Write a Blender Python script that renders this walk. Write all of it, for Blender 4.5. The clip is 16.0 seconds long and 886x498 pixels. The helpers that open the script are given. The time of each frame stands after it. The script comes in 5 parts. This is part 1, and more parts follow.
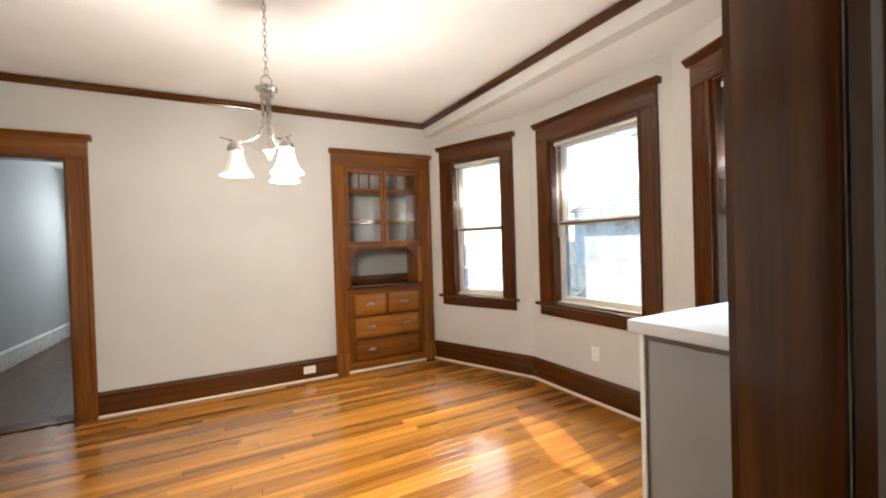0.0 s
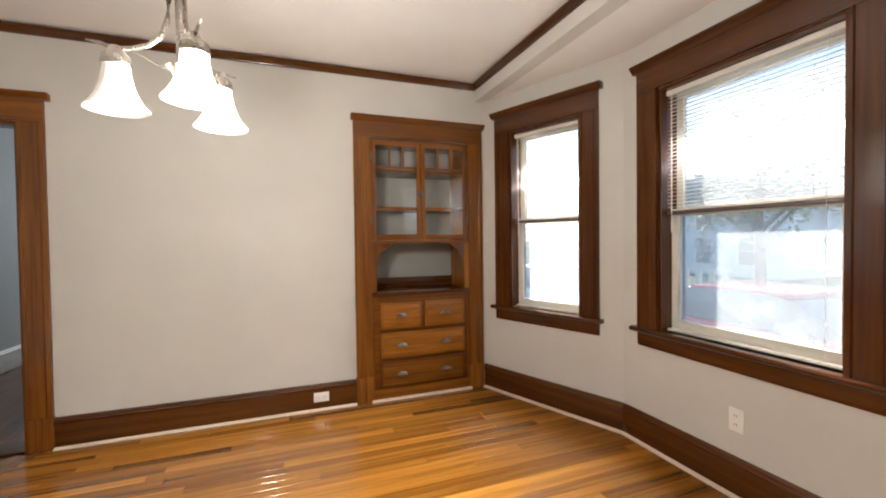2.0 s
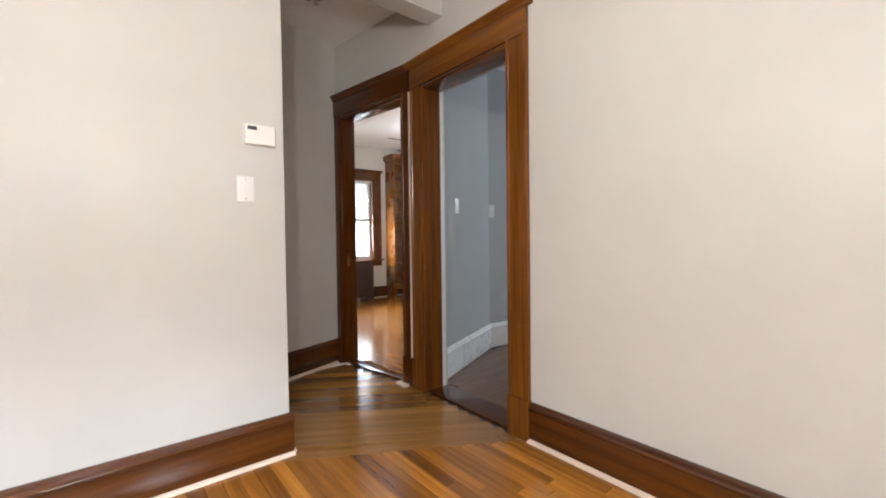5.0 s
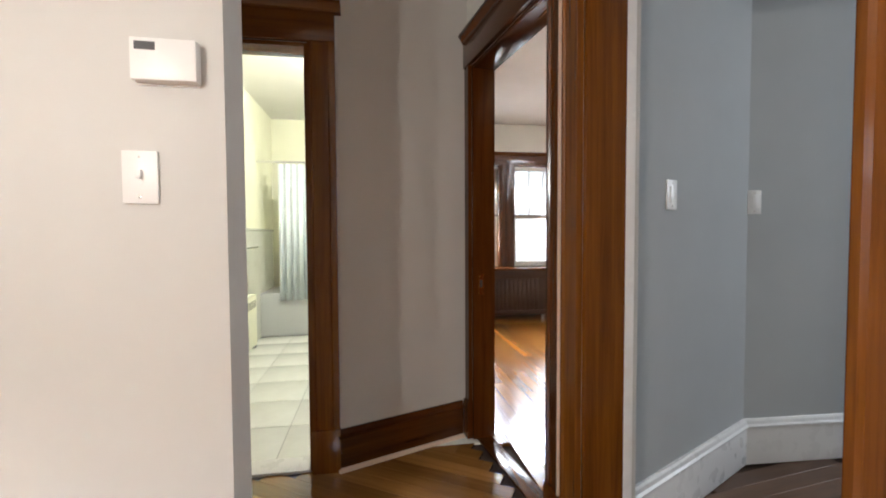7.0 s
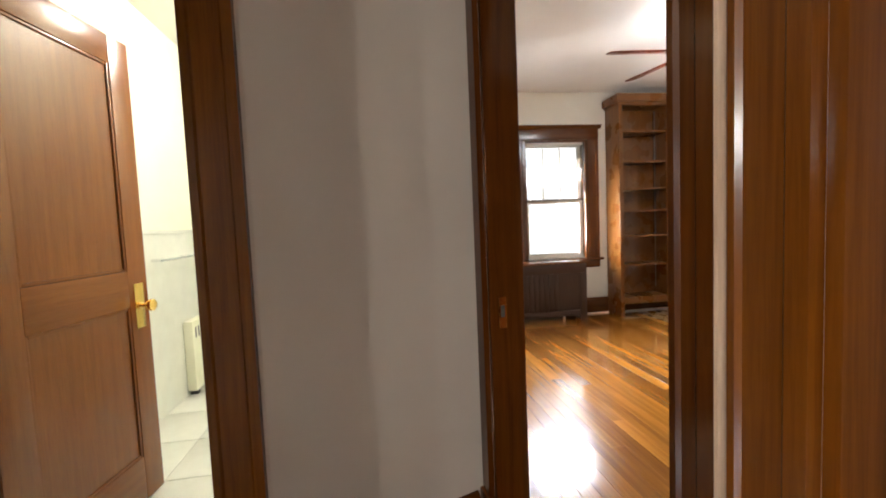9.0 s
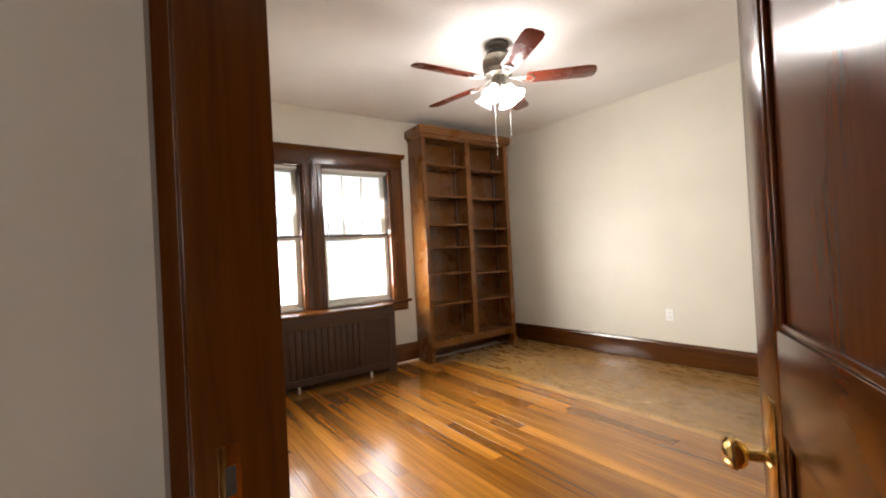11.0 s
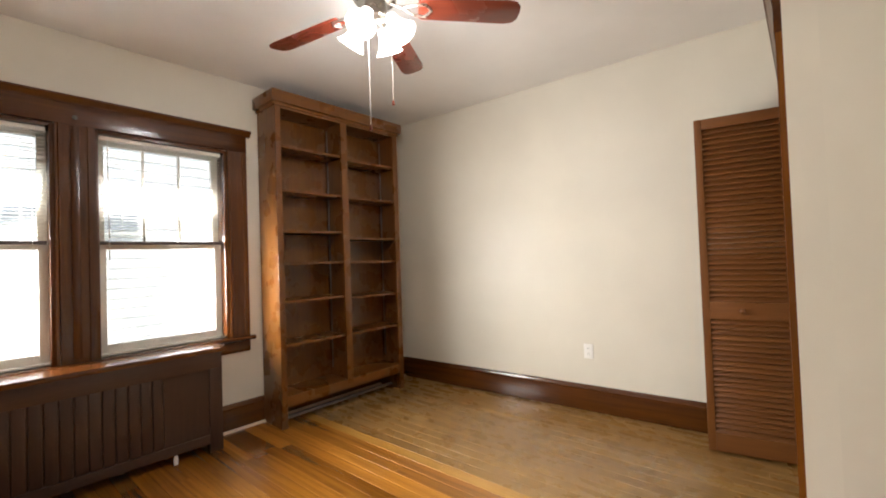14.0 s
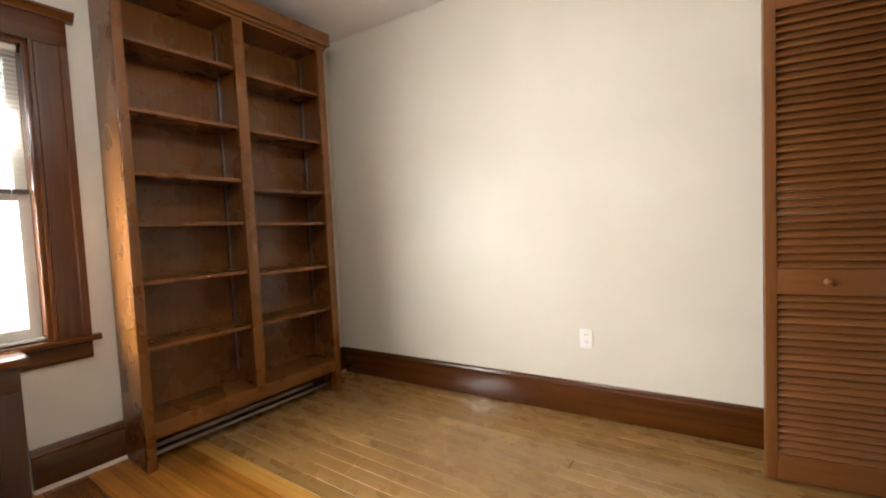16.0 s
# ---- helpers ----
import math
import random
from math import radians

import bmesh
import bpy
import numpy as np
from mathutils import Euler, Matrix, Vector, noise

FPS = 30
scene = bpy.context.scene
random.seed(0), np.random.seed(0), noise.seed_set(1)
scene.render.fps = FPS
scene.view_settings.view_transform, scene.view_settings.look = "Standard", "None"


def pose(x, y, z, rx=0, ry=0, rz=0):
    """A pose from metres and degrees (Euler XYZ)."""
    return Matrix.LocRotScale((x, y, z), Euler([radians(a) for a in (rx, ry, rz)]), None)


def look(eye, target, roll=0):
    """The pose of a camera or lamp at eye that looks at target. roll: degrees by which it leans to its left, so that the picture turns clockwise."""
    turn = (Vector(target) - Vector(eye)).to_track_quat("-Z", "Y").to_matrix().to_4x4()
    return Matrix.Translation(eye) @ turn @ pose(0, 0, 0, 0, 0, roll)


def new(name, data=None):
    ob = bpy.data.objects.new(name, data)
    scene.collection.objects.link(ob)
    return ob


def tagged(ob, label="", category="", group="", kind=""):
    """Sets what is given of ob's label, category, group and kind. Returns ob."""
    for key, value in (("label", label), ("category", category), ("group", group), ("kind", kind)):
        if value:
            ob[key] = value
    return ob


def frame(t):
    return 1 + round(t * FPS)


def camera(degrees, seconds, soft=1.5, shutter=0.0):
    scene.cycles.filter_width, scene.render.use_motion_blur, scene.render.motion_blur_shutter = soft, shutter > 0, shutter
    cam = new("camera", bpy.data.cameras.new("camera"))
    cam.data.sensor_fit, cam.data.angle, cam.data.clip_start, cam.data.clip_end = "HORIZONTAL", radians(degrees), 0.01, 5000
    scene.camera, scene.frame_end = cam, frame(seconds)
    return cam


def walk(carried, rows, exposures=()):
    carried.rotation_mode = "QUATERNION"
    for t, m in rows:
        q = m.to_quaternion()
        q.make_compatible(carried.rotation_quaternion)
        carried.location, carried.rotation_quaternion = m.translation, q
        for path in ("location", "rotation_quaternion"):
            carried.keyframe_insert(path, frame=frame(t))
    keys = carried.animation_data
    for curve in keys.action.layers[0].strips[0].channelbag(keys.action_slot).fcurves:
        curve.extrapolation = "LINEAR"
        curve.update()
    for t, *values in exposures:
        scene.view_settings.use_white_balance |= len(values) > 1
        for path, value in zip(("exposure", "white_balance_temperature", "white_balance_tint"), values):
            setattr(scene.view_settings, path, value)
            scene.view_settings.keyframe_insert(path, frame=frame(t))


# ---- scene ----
cam = camera(94.2, 16.0, soft=1.9)
PATH = [
    (0, (-2.096, -4.236, 1.314), (-1.14, -2.48, 1.287), -1.8),
    (0.5, (-1.922, -3.972, 1.332), (-0.954, -2.222, 1.304), -1.8),
    (1, (-1.771, -3.721, 1.337), (-0.805, -1.97, 1.305), -1.5),
    (1.5, (-1.693, -3.557, 1.321), (-0.796, -1.77, 1.286), -1.0),
    (2, (-1.556, -3.325, 1.31), (-0.857, -1.451, 1.267), -0.7),
    (2.5, (-1.51, -3.072, 1.304), (-1.122, -1.11, 1.269), -0.5),
    (3, (-1.445, -2.829, 1.204), (-1.476, -0.829, 1.196), -0.2),
    (3.5, (-1.356, -2.57, 1.18), (-1.851, -0.633, 1.153), -0.2),
    (4, (-1.364, -2.275, 1.079), (-2.294, -0.505, 1.036), -0.2),
    (4.5, (-1.458, -1.919, 1.039), (-2.749, -0.392, 0.997), -0.6),
    (5, (-1.635, -1.665, 1.045), (-3.188, -0.406, 0.997), -0.7),
    (5.2, (-1.73, -1.533, 1.055), (-3.366, -0.384, 0.997), -0.6),
    (7.3, (-2.819, -0.603, 1.162), (-4.8, -0.344, 1.072), -0.4),
    (7.5, (-2.927, -0.571, 1.163), (-4.913, -0.357, 1.061), -0.7),
    (7.7, (-3.024, -0.552, 1.165), (-5.014, -0.389, 1.065), -1.4),
    (8, (-3.142, -0.537, 1.166), (-5.133, -0.392, 1.051), -1.5),
    (8.2, (-3.193, -0.525, 1.165), (-5.185, -0.393, 1.043), -1.8),
    (10.3, (-4.049, -0.416, 1.252), (-5.835, 0.48, 1.202), -2.9),
    (10.5, (-4.087, -0.303, 1.219), (-5.837, 0.666, 1.195), -2.8),
    (11, (-4.216, -0.169, 1.185), (-5.833, 1.008, 1.203), -3.0),
    (11.5, (-4.369, -0.053, 1.238), (-5.864, 1.277, 1.259), -3.1),
    (12, (-4.486, 0.042, 1.259), (-5.892, 1.465, 1.292), -3.0),
    (12.5, (-4.606, 0.174, 1.264), (-5.949, 1.655, 1.312), -2.8),
    (13, (-4.716, 0.325, 1.255), (-6.03, 1.833, 1.319), -2.5),
    (13.5, (-4.844, 0.493, 1.26), (-6.133, 2.021, 1.323), -2.1),
    (14, (-4.936, 0.699, 1.246), (-6.219, 2.234, 1.289), -2.0),
    (14.5, (-5.084, 0.891, 1.189), (-6.36, 2.432, 1.202), -1.9),
    (15, (-5.222, 1.053, 1.17), (-6.484, 2.605, 1.144), -1.8),
    (15.5, (-5.364, 1.292, 1.176), (-6.579, 2.88, 1.102), -2.2),
    (16, (-5.506, 1.483, 1.153), (-6.627, 3.137, 1.054), -2.6),
]
walk(cam, [(t, look(eye, target, roll)) for t, eye, target, roll in PATH],
     [(0.0, 1.6, 6250, 9), (1.5, 1.36, 6250, 9), (3.0, 1.68, 6150, 9), (4.0, 1.85, 5950, 9), (5.0, 1.85, 5800, 9), (8.0, 1.85, 6250, 12), (10.5, 1.75, 6650, 12), (12.5, 1.5, 6650, 12), (16.0, 1.75, 6500, 11)])

# ---- sky and sun ----
SUN_FROM = Vector((0.33, 0.93, 0.63)).normalized()
world = bpy.data.worlds.new("sky")
scene.world = world
world.use_nodes = True
wn = world.node_tree
sky = wn.nodes.new("ShaderNodeTexSky")
sky.sky_type = "NISHITA"
sky.sun_disc = False
sky.sun_elevation = math.asin(SUN_FROM.z)
sky.sun_rotation = math.atan2(SUN_FROM.x, SUN_FROM.y)
wn.links.new(sky.outputs[0], wn.nodes["Background"].inputs[0])
wn.nodes["Background"].inputs[1].default_value = 0.15
sun = new("sun", bpy.data.lights.new("sun", "SUN"))
sun.data.energy, sun.data.angle, sun.data.color = 5.0, radians(0.5), (1.0, 0.93, 0.82)
sun.matrix_world = look(SUN_FROM * 20, (0, 0, 0))


def area_lamp(name, m, w, h, power, color=(1, 1, 1), spread=180.0):
    """A lamp in a window's opening: it shines along the local -z of m."""
    ob = new(name, bpy.data.lights.new(name, "AREA"))
    ob.data.shape, ob.data.size, ob.data.size_y = "RECTANGLE", w, h
    ob.data.energy, ob.data.color, ob.data.spread = power, color, radians(spread)
    ob.matrix_world = m
    return ob


def bulb_lamp(name, place, power, radius=0.03, color=(1.0, 0.86, 0.68)):
    ob = new(name, bpy.data.lights.new(name, "POINT"))
    ob.data.energy, ob.data.shadow_soft_size, ob.data.color = power, radius, color
    ob.location = place
    return ob


# ---- materials ----
def material(name):
    m = bpy.data.materials.new(name)
    m.use_nodes = True
    return m, m.node_tree, m.node_tree.nodes["Principled BSDF"]


def ramp_node(nt, stops):
    r = nt.nodes.new("ShaderNodeValToRGB")
    el = r.color_ramp.elements
    while len(el) < len(stops):
        el.new(0.5)
    for e, (p, c) in zip(el, stops):
        e.position, e.color = p, (*c, 1)
    return r


def noise_node(nt, vec, scale, detail=4.0, rough=0.55):
    n = nt.nodes.new("ShaderNodeTexNoise")
    n.inputs["Scale"].default_value, n.inputs["Detail"].default_value = scale, detail
    n.inputs["Roughness"].default_value = rough
    nt.links.new(vec, n.inputs["Vector"])
    return n


def mix_color(nt, mode, fac, a, b):
    mx = nt.nodes.new("ShaderNodeMix")
    mx.data_type, mx.blend_type = "RGBA", mode
    for sock, v in ((mx.inputs[0], fac), (mx.inputs[6], a), (mx.inputs[7], b)):
        if isinstance(v, bpy.types.NodeSocket):
            nt.links.new(v, sock)
        elif isinstance(v, tuple):
            sock.default_value = (*v, 1)
        else:
            sock.default_value = v
    return mx.outputs[2]


def bump_from(nt, bsdf, height, strength, dist=0.002):
    b = nt.nodes.new("ShaderNodeBump")
    b.inputs["Strength"].default_value, b.inputs["Distance"].default_value = strength, dist
    nt.links.new(height, b.inputs["Height"])
    nt.links.new(b.outputs[0], bsdf.inputs["Normal"])


def paint(name, color, rough=0.6, blotch=0.05, bump=0.12, fine=220.0, spec=0.3):
    """Rolled wall paint: faint blotches, roller stipple."""
    m, nt, bsdf = material(name)
    co = nt.nodes.new("ShaderNodeTexCoord").outputs["Object"]
    big = noise_node(nt, co, 1.3, 3)
    r = ramp_node(nt, [(0.3, tuple(c * (1 - blotch) for c in color)), (0.7, tuple(min(1, c * (1 + blotch)) for c in color))])
    nt.links.new(big.outputs[0], r.inputs[0])
    nt.links.new(r.outputs[0], bsdf.inputs["Base Color"])
    mid = noise_node(nt, co, 14, 4)
    rr = ramp_node(nt, [(0.3, (rough - 0.08,) * 3), (0.7, (rough + 0.08,) * 3)])
    nt.links.new(mid.outputs[0], rr.inputs[0])
    nt.links.new(rr.outputs[0], bsdf.inputs["Roughness"])
    bsdf.inputs["Specular IOR Level"].default_value = spec
    bump_from(nt, bsdf, noise_node(nt, co, fine, 3).outputs[0], bump, 0.001)
    return m


def wood(name, dark, light, grain=(2.2, 38.0, 38.0), rough=(0.18, 0.34), coat=0.5, tone=0.35, wear=0.0, bump=0.12, warp=0.6, spec=0.5):
    """Varnished wood with the grain along local x; tone varies from object to object."""
    m, nt, bsdf = material(name)
    co = nt.nodes.new("ShaderNodeTexCoord").outputs["Object"]
    info = nt.nodes.new("ShaderNodeObjectInfo")
    shift = nt.nodes.new("ShaderNodeVectorMath")
    shift.operation = "MULTIPLY_ADD"
    nt.links.new(info.outputs["Random"], shift.inputs[0])
    shift.inputs[1].default_value = (37.0, 53.0, 29.0)
    nt.links.new(co, shift.inputs[2])
    mp = nt.nodes.new("ShaderNodeMapping")
    mp.inputs["Scale"].default_value = grain
    nt.links.new(shift.outputs[0], mp.inputs[0])
    g = noise_node(nt, mp.outputs[0], 1.0, 8 if bump else 3, 0.62 if bump else 0.5)
    g.inputs["Distortion"].default_value = warp
    r = ramp_node(nt, [(0.2, dark), (0.5, tuple((a + b) / 2 for a, b in zip(dark, light))), (0.8, light)])
    nt.links.new(g.outputs[0], r.inputs[0])
    pores = nt.nodes.new("ShaderNodeMapping")
    pores.inputs["Scale"].default_value = (grain[0] * 6, grain[1] * 7, grain[2] * 7)
    nt.links.new(shift.outputs[0], pores.inputs[0])
    p = noise_node(nt, pores.outputs[0], 1.0, 4, 0.7)
    pr = ramp_node(nt, [(0.36, (0.62, 0.55, 0.5)), (0.52, (1, 1, 1))])
    nt.links.new(p.outputs[0], pr.inputs[0])
    col = mix_color(nt, "MULTIPLY", 0.28 if bump else 0.1, r.outputs[0], pr.outputs[0])
    tr = ramp_node(nt, [(0.0, (1 - tone, 1 - tone * 1.15, 1 - tone * 1.3)), (0.45, (1, 1, 1)), (0.82, (1 + tone * 0.4, 1 + tone * 0.45, 1 + tone * 0.5)), (1.0, (1 + tone * 1.5, 1 + tone * 1.8, 1 + tone * 2.1))])
    nt.links.new(info.outputs["Random"], tr.inputs[0])
    col = mix_color(nt, "MULTIPLY", 1.0, col, tr.outputs[0])
    if wear:
        w = noise_node(nt, co, 5.0, 6, 0.7)
        wr = ramp_node(nt, [(0.62, (0, 0, 0)), (0.74, (1, 1, 1))])
        nt.links.new(w.outputs[0], wr.inputs[0])
        wf = nt.nodes.new("ShaderNodeMath")
        wf.operation = "MULTIPLY"
        wf.inputs[1].default_value = wear
        nt.links.new(wr.outputs[0], wf.inputs[0])
        col = mix_color(nt, "MIX", wf.outputs[0], col, tuple(min(1, c * 1.7) for c in light))
    nt.links.new(col, bsdf.inputs["Base Color"])
    rr = ramp_node(nt, [(0.3, (rough[0],) * 3), (0.7, (rough[1],) * 3)])
    nt.links.new(noise_node(nt, co, 3.5, 5).outputs[0], rr.inputs[0])
    nt.links.new(rr.outputs[0], bsdf.inputs["Roughness"])
    bsdf.inputs["Coat Weight"].default_value = coat
    bsdf.inputs["Coat Roughness"].default_value = 0.12
    bsdf.inputs["Specular IOR Level"].default_value = spec
    if bump:
        bump_from(nt, bsdf, p.outputs[0], bump, 0.0006)
    return m


def plain(name, color, rough=0.4, metal=0.0, coat=0.0, vary=0.06, gloss_vary=0.05):
    m, nt, bsdf = material(name)
    co = nt.nodes.new("ShaderNodeTexCoord").outputs["Object"]
    r = ramp_node(nt, [(0.3, tuple(c * (1 - vary) for c in color)), (0.7, tuple(min(1, c * (1 + vary)) for c in color))])
    nt.links.new(noise_node(nt, co, 9, 5).outputs[0], r.inputs[0])
    nt.links.new(r.outputs[0], bsdf.inputs["Base Color"])
    rr = ramp_node(nt, [(0.3, (max(0.02, rough - gloss_vary),) * 3), (0.7, (min(1, rough + gloss_vary),) * 3)])
    nt.links.new(noise_node(nt, co, 40, 3).outputs[0], rr.inputs[0])
    nt.links.new(rr.outputs[0], bsdf.inputs["Roughness"])
    bsdf.inputs["Metallic"].default_value, bsdf.inputs["Coat Weight"].default_value = metal, coat
    return m


def glow(name, color, strength):
    m, nt, bsdf = material(name)
    bsdf.inputs["Base Color"].default_value = (*color, 1)
    bsdf.inputs["Roughness"].default_value = 0.35
    bsdf.inputs["Emission Color"].default_value = (*color, 1)
    bsdf.inputs["Emission Strength"].default_value = strength
    return m


def clear_glass(name, rough=0.0, tint=(1, 1, 1)):
    m, nt, bsdf = material(name)
    bsdf.inputs["Base Color"].default_value = (*tint, 1)
    bsdf.inputs["Roughness"].default_value = rough
    bsdf.inputs["IOR"].default_value = 1.45
    bsdf.inputs["Transmission Weight"].default_value = 1.0
    return m


def hazed_glass(name, haze):
    """Clear pane with an uneven translucent veil added to imitate the glare of the daylight behind it."""
    m, nt, bsdf = material(name)
    bsdf.inputs["Roughness"].default_value = 0.0
    bsdf.inputs["IOR"].default_value = 1.45
    bsdf.inputs["Transmission Weight"].default_value = 1.0
    veil = nt.nodes.new("ShaderNodeBsdfTranslucent")
    veil.inputs["Color"].default_value = (0.82, 0.86, 0.9, 1)
    co = nt.nodes.new("ShaderNodeTexCoord").outputs["Object"]
    r = ramp_node(nt, [(0.3, (haze * 0.75,) * 3), (0.7, (haze * 1.25,) * 3)])
    nt.links.new(noise_node(nt, co, 4.0, 6, 0.65).outputs[0], r.inputs[0])
    mx = nt.nodes.new("ShaderNodeMixShader")
    nt.links.new(r.outputs[0], mx.inputs[0])
    nt.links.new(bsdf.outputs[0], mx.inputs[1])
    nt.links.new(veil.outputs[0], mx.inputs[2])
    nt.links.new(mx.outputs[0], nt.nodes["Material Output"].inputs["Surface"])
    return m


WALL = paint("beige_wall_paint", (0.58, 0.565, 0.528), 0.5)
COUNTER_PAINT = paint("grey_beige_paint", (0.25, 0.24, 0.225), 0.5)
STUDY_WALL = paint("cream_wall_paint", (0.63, 0.595, 0.51), 0.44, spec=0.35)
GREY_WALL = paint("grey_wall_paint", (0.47, 0.49, 0.49), 0.75, spec=0.15)
CEIL = paint("ceiling_paint", (0.80, 0.785, 0.76), 0.7)
BATH_WALL = paint("pale_yellow_paint", (0.82, 0.82, 0.66), 0.5)
WHITE_PAINT = paint("white_gloss_paint", (0.8, 0.8, 0.78), 0.3, 0.03, 0.05)
CABINET_BACK = paint("grey_green_paint", (0.36, 0.36, 0.33), 0.5)
def trim_wood(name, dark, light, **more):
    """The same stained wood with its grain along x, y or z."""
    return [wood(name, dark, light, grain=g, **more) for g in ((1.1, 26.0, 26.0), (26.0, 1.1, 26.0), (26.0, 26.0, 1.1))]


TRIMS = trim_wood("dark_stained_trim", (0.026, 0.0062, 0.0009), (0.118, 0.034, 0.004), rough=(0.13, 0.26), coat=0.1, tone=0.22, bump=0.05, warp=0.5, spec=0.5)
# amber of the cabinet, also the lit tone of the dark door trim
HONEYS = trim_wood("amber_and_lit_trim_wood", (0.06, 0.015, 0.002), (0.25, 0.085, 0.008), rough=(0.15, 0.27), coat=0.1, tone=0.26, bump=0.05, warp=0.5, spec=0.5)
TRIM, TRIM_HONEY = TRIMS[0], HONEYS[0]
DRAWER_WOOD = wood("orange_drawer_wood", (0.15, 0.048, 0.005), (0.34, 0.125, 0.013), rough=(0.16, 0.28), coat=0.1, tone=0.12, bump=0.03)
DOOR_WOOD = wood("red_brown_door_wood", (0.145, 0.038, 0.006), (0.215, 0.060, 0.010), rough=(0.15, 0.26), coat=0.1, tone=0.1, bump=0.02, spec=0.5, warp=0.3)
SHELF_WOOD = wood("bookcase_wood", (0.095, 0.031, 0.005), (0.19, 0.072, 0.012), rough=(0.24, 0.32), coat=0.0, tone=0.14, bump=0.04)
LOUVER_WOOD = wood("louver_wood", (0.12, 0.040, 0.009), (0.20, 0.074, 0.017), rough=(0.36, 0.45), coat=0.0, tone=0.12)
RAD_WOOD = wood("dark_cover_wood", (0.028, 0.012, 0.007), (0.058, 0.027, 0.016), rough=(0.3, 0.4), coat=0.0, tone=0.1)
BLADE_WOOD = wood("cherry_blade", (0.10, 0.018, 0.010), (0.2, 0.04, 0.02), rough=(0.2, 0.3), tone=0.1)
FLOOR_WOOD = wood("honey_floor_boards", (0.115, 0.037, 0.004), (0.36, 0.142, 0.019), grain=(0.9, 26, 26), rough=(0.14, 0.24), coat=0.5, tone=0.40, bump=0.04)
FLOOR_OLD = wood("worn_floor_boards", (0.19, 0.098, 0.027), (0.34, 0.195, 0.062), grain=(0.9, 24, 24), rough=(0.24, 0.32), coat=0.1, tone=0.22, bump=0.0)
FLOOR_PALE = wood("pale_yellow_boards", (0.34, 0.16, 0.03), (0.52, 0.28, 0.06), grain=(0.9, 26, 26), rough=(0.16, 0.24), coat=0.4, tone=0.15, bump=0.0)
FLOOR_HALL = wood("golden_hall_boards", (0.15, 0.064, 0.014), (0.30, 0.145, 0.036), grain=(0.9, 24, 24), rough=(0.12, 0.2), coat=0.5, tone=0.26, bump=0.05)
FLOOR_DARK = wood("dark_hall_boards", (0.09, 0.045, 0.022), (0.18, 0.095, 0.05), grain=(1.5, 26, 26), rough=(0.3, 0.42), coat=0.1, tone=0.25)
SHOE = wood("pale_shoe_strip", (0.62, 0.47, 0.34), (0.8, 0.66, 0.52), rough=(0.4, 0.6), coat=0.0, tone=0.06)
SASH = plain("cream_sash_paint", (0.66, 0.63, 0.56), 0.35)
PLASTIC = plain("white_plastic", (0.8, 0.79, 0.76), 0.35, vary=0.02)
SLOT = plain("dark_slot", (0.05, 0.05, 0.05), 0.5)
NICKEL = plain("brushed_nickel", (0.50, 0.47, 0.43), 0.28, 1.0)
AGED = plain("aged_nickel", (0.24, 0.215, 0.18), 0.3, 1.0)
PEWTER = plain("dark_pewter", (0.10, 0.09, 0.08), 0.4, 1.0)
BRASS = plain("polished_brass", (0.80, 0.56, 0.20), 0.16, 1.0)
STEEL = plain("grey_hinge_steel", (0.33, 0.33, 0.34), 0.4, 1.0)
CHROME = plain("chrome", (0.8, 0.8, 0.82), 0.1, 1.0)
BLIND = plain("blind_slat", (0.72, 0.69, 0.62), 0.4, vary=0.02)
DARK_RAIL = plain("dark_blind_rail", (0.085, 0.065, 0.06), 0.4)
GLASS = clear_glass("cabinet_glass")
# veil painted into the panes so the view outside washes out like glare
PANE = hazed_glass("hazed_window_glass", 0.24)
SHADE_ON = glow("lit_frosted_glass", (1.0, 0.95, 0.87), 6.0)
SHADE_DIM = glow("frosted_glass", (0.9, 0.87, 0.8), 0.1)
FAN_SHADE = glow("lit_fan_glass", (0.97, 0.98, 1.0), 3.6)
TILE = plain("white_tile", (0.74, 0.75, 0.70), 0.18, coat=0.3, vary=0.04)
GROUT = plain("grey_grout", (0.4, 0.4, 0.38), 0.8)
LAMINATE = plain("white_top", (0.56, 0.57, 0.58), 0.3, vary=0.01, gloss_vary=0.01)
CURTAIN = plain("pale_blue_fabric", (0.74, 0.80, 0.82), 0.8)
CABLE = plain("black_rubber", (0.025, 0.025, 0.027), 0.45)
RIBBON = plain("red_ribbon", (0.55, 0.04, 0.08), 0.6)
SIDING = plain("white_siding_paint", (0.86, 0.87, 0.88), 0.6, vary=0.04)
BLUE_TRIM = plain("blue_house_paint", (0.58, 0.69, 0.80), 0.6)
ROOFING = plain("asphalt_shingle", (0.22, 0.22, 0.23), 0.9, vary=0.2)
ASPHALT = plain("asphalt", (0.06, 0.06, 0.065), 0.9, vary=0.3)
GRASS = plain("lawn_green", (0.07, 0.10, 0.035), 0.9, vary=0.4)
LEAF = plain("leaf_green", (0.09, 0.12, 0.05), 0.6, vary=0.4)
BARK = plain("bark_brown", (0.12, 0.09, 0.07), 0.9, vary=0.3)
CAR_RED = plain("red_car_paint", (0.55, 0.06, 0.08), 0.2, coat=1.0, vary=0.03)
CAR_BLUE = plain("pale_blue_car_paint", (0.45, 0.62, 0.72), 0.2, coat=1.0, vary=0.03)
RUBBER = plain("tyre_rubber", (0.03, 0.03, 0.03), 0.8)
DARK_GLASS = plain("grey_blue_glazing", (0.16, 0.2, 0.25), 0.08, coat=1.0)
UNDERLAY = plain("subfloor", (0.05, 0.03, 0.02), 0.9)

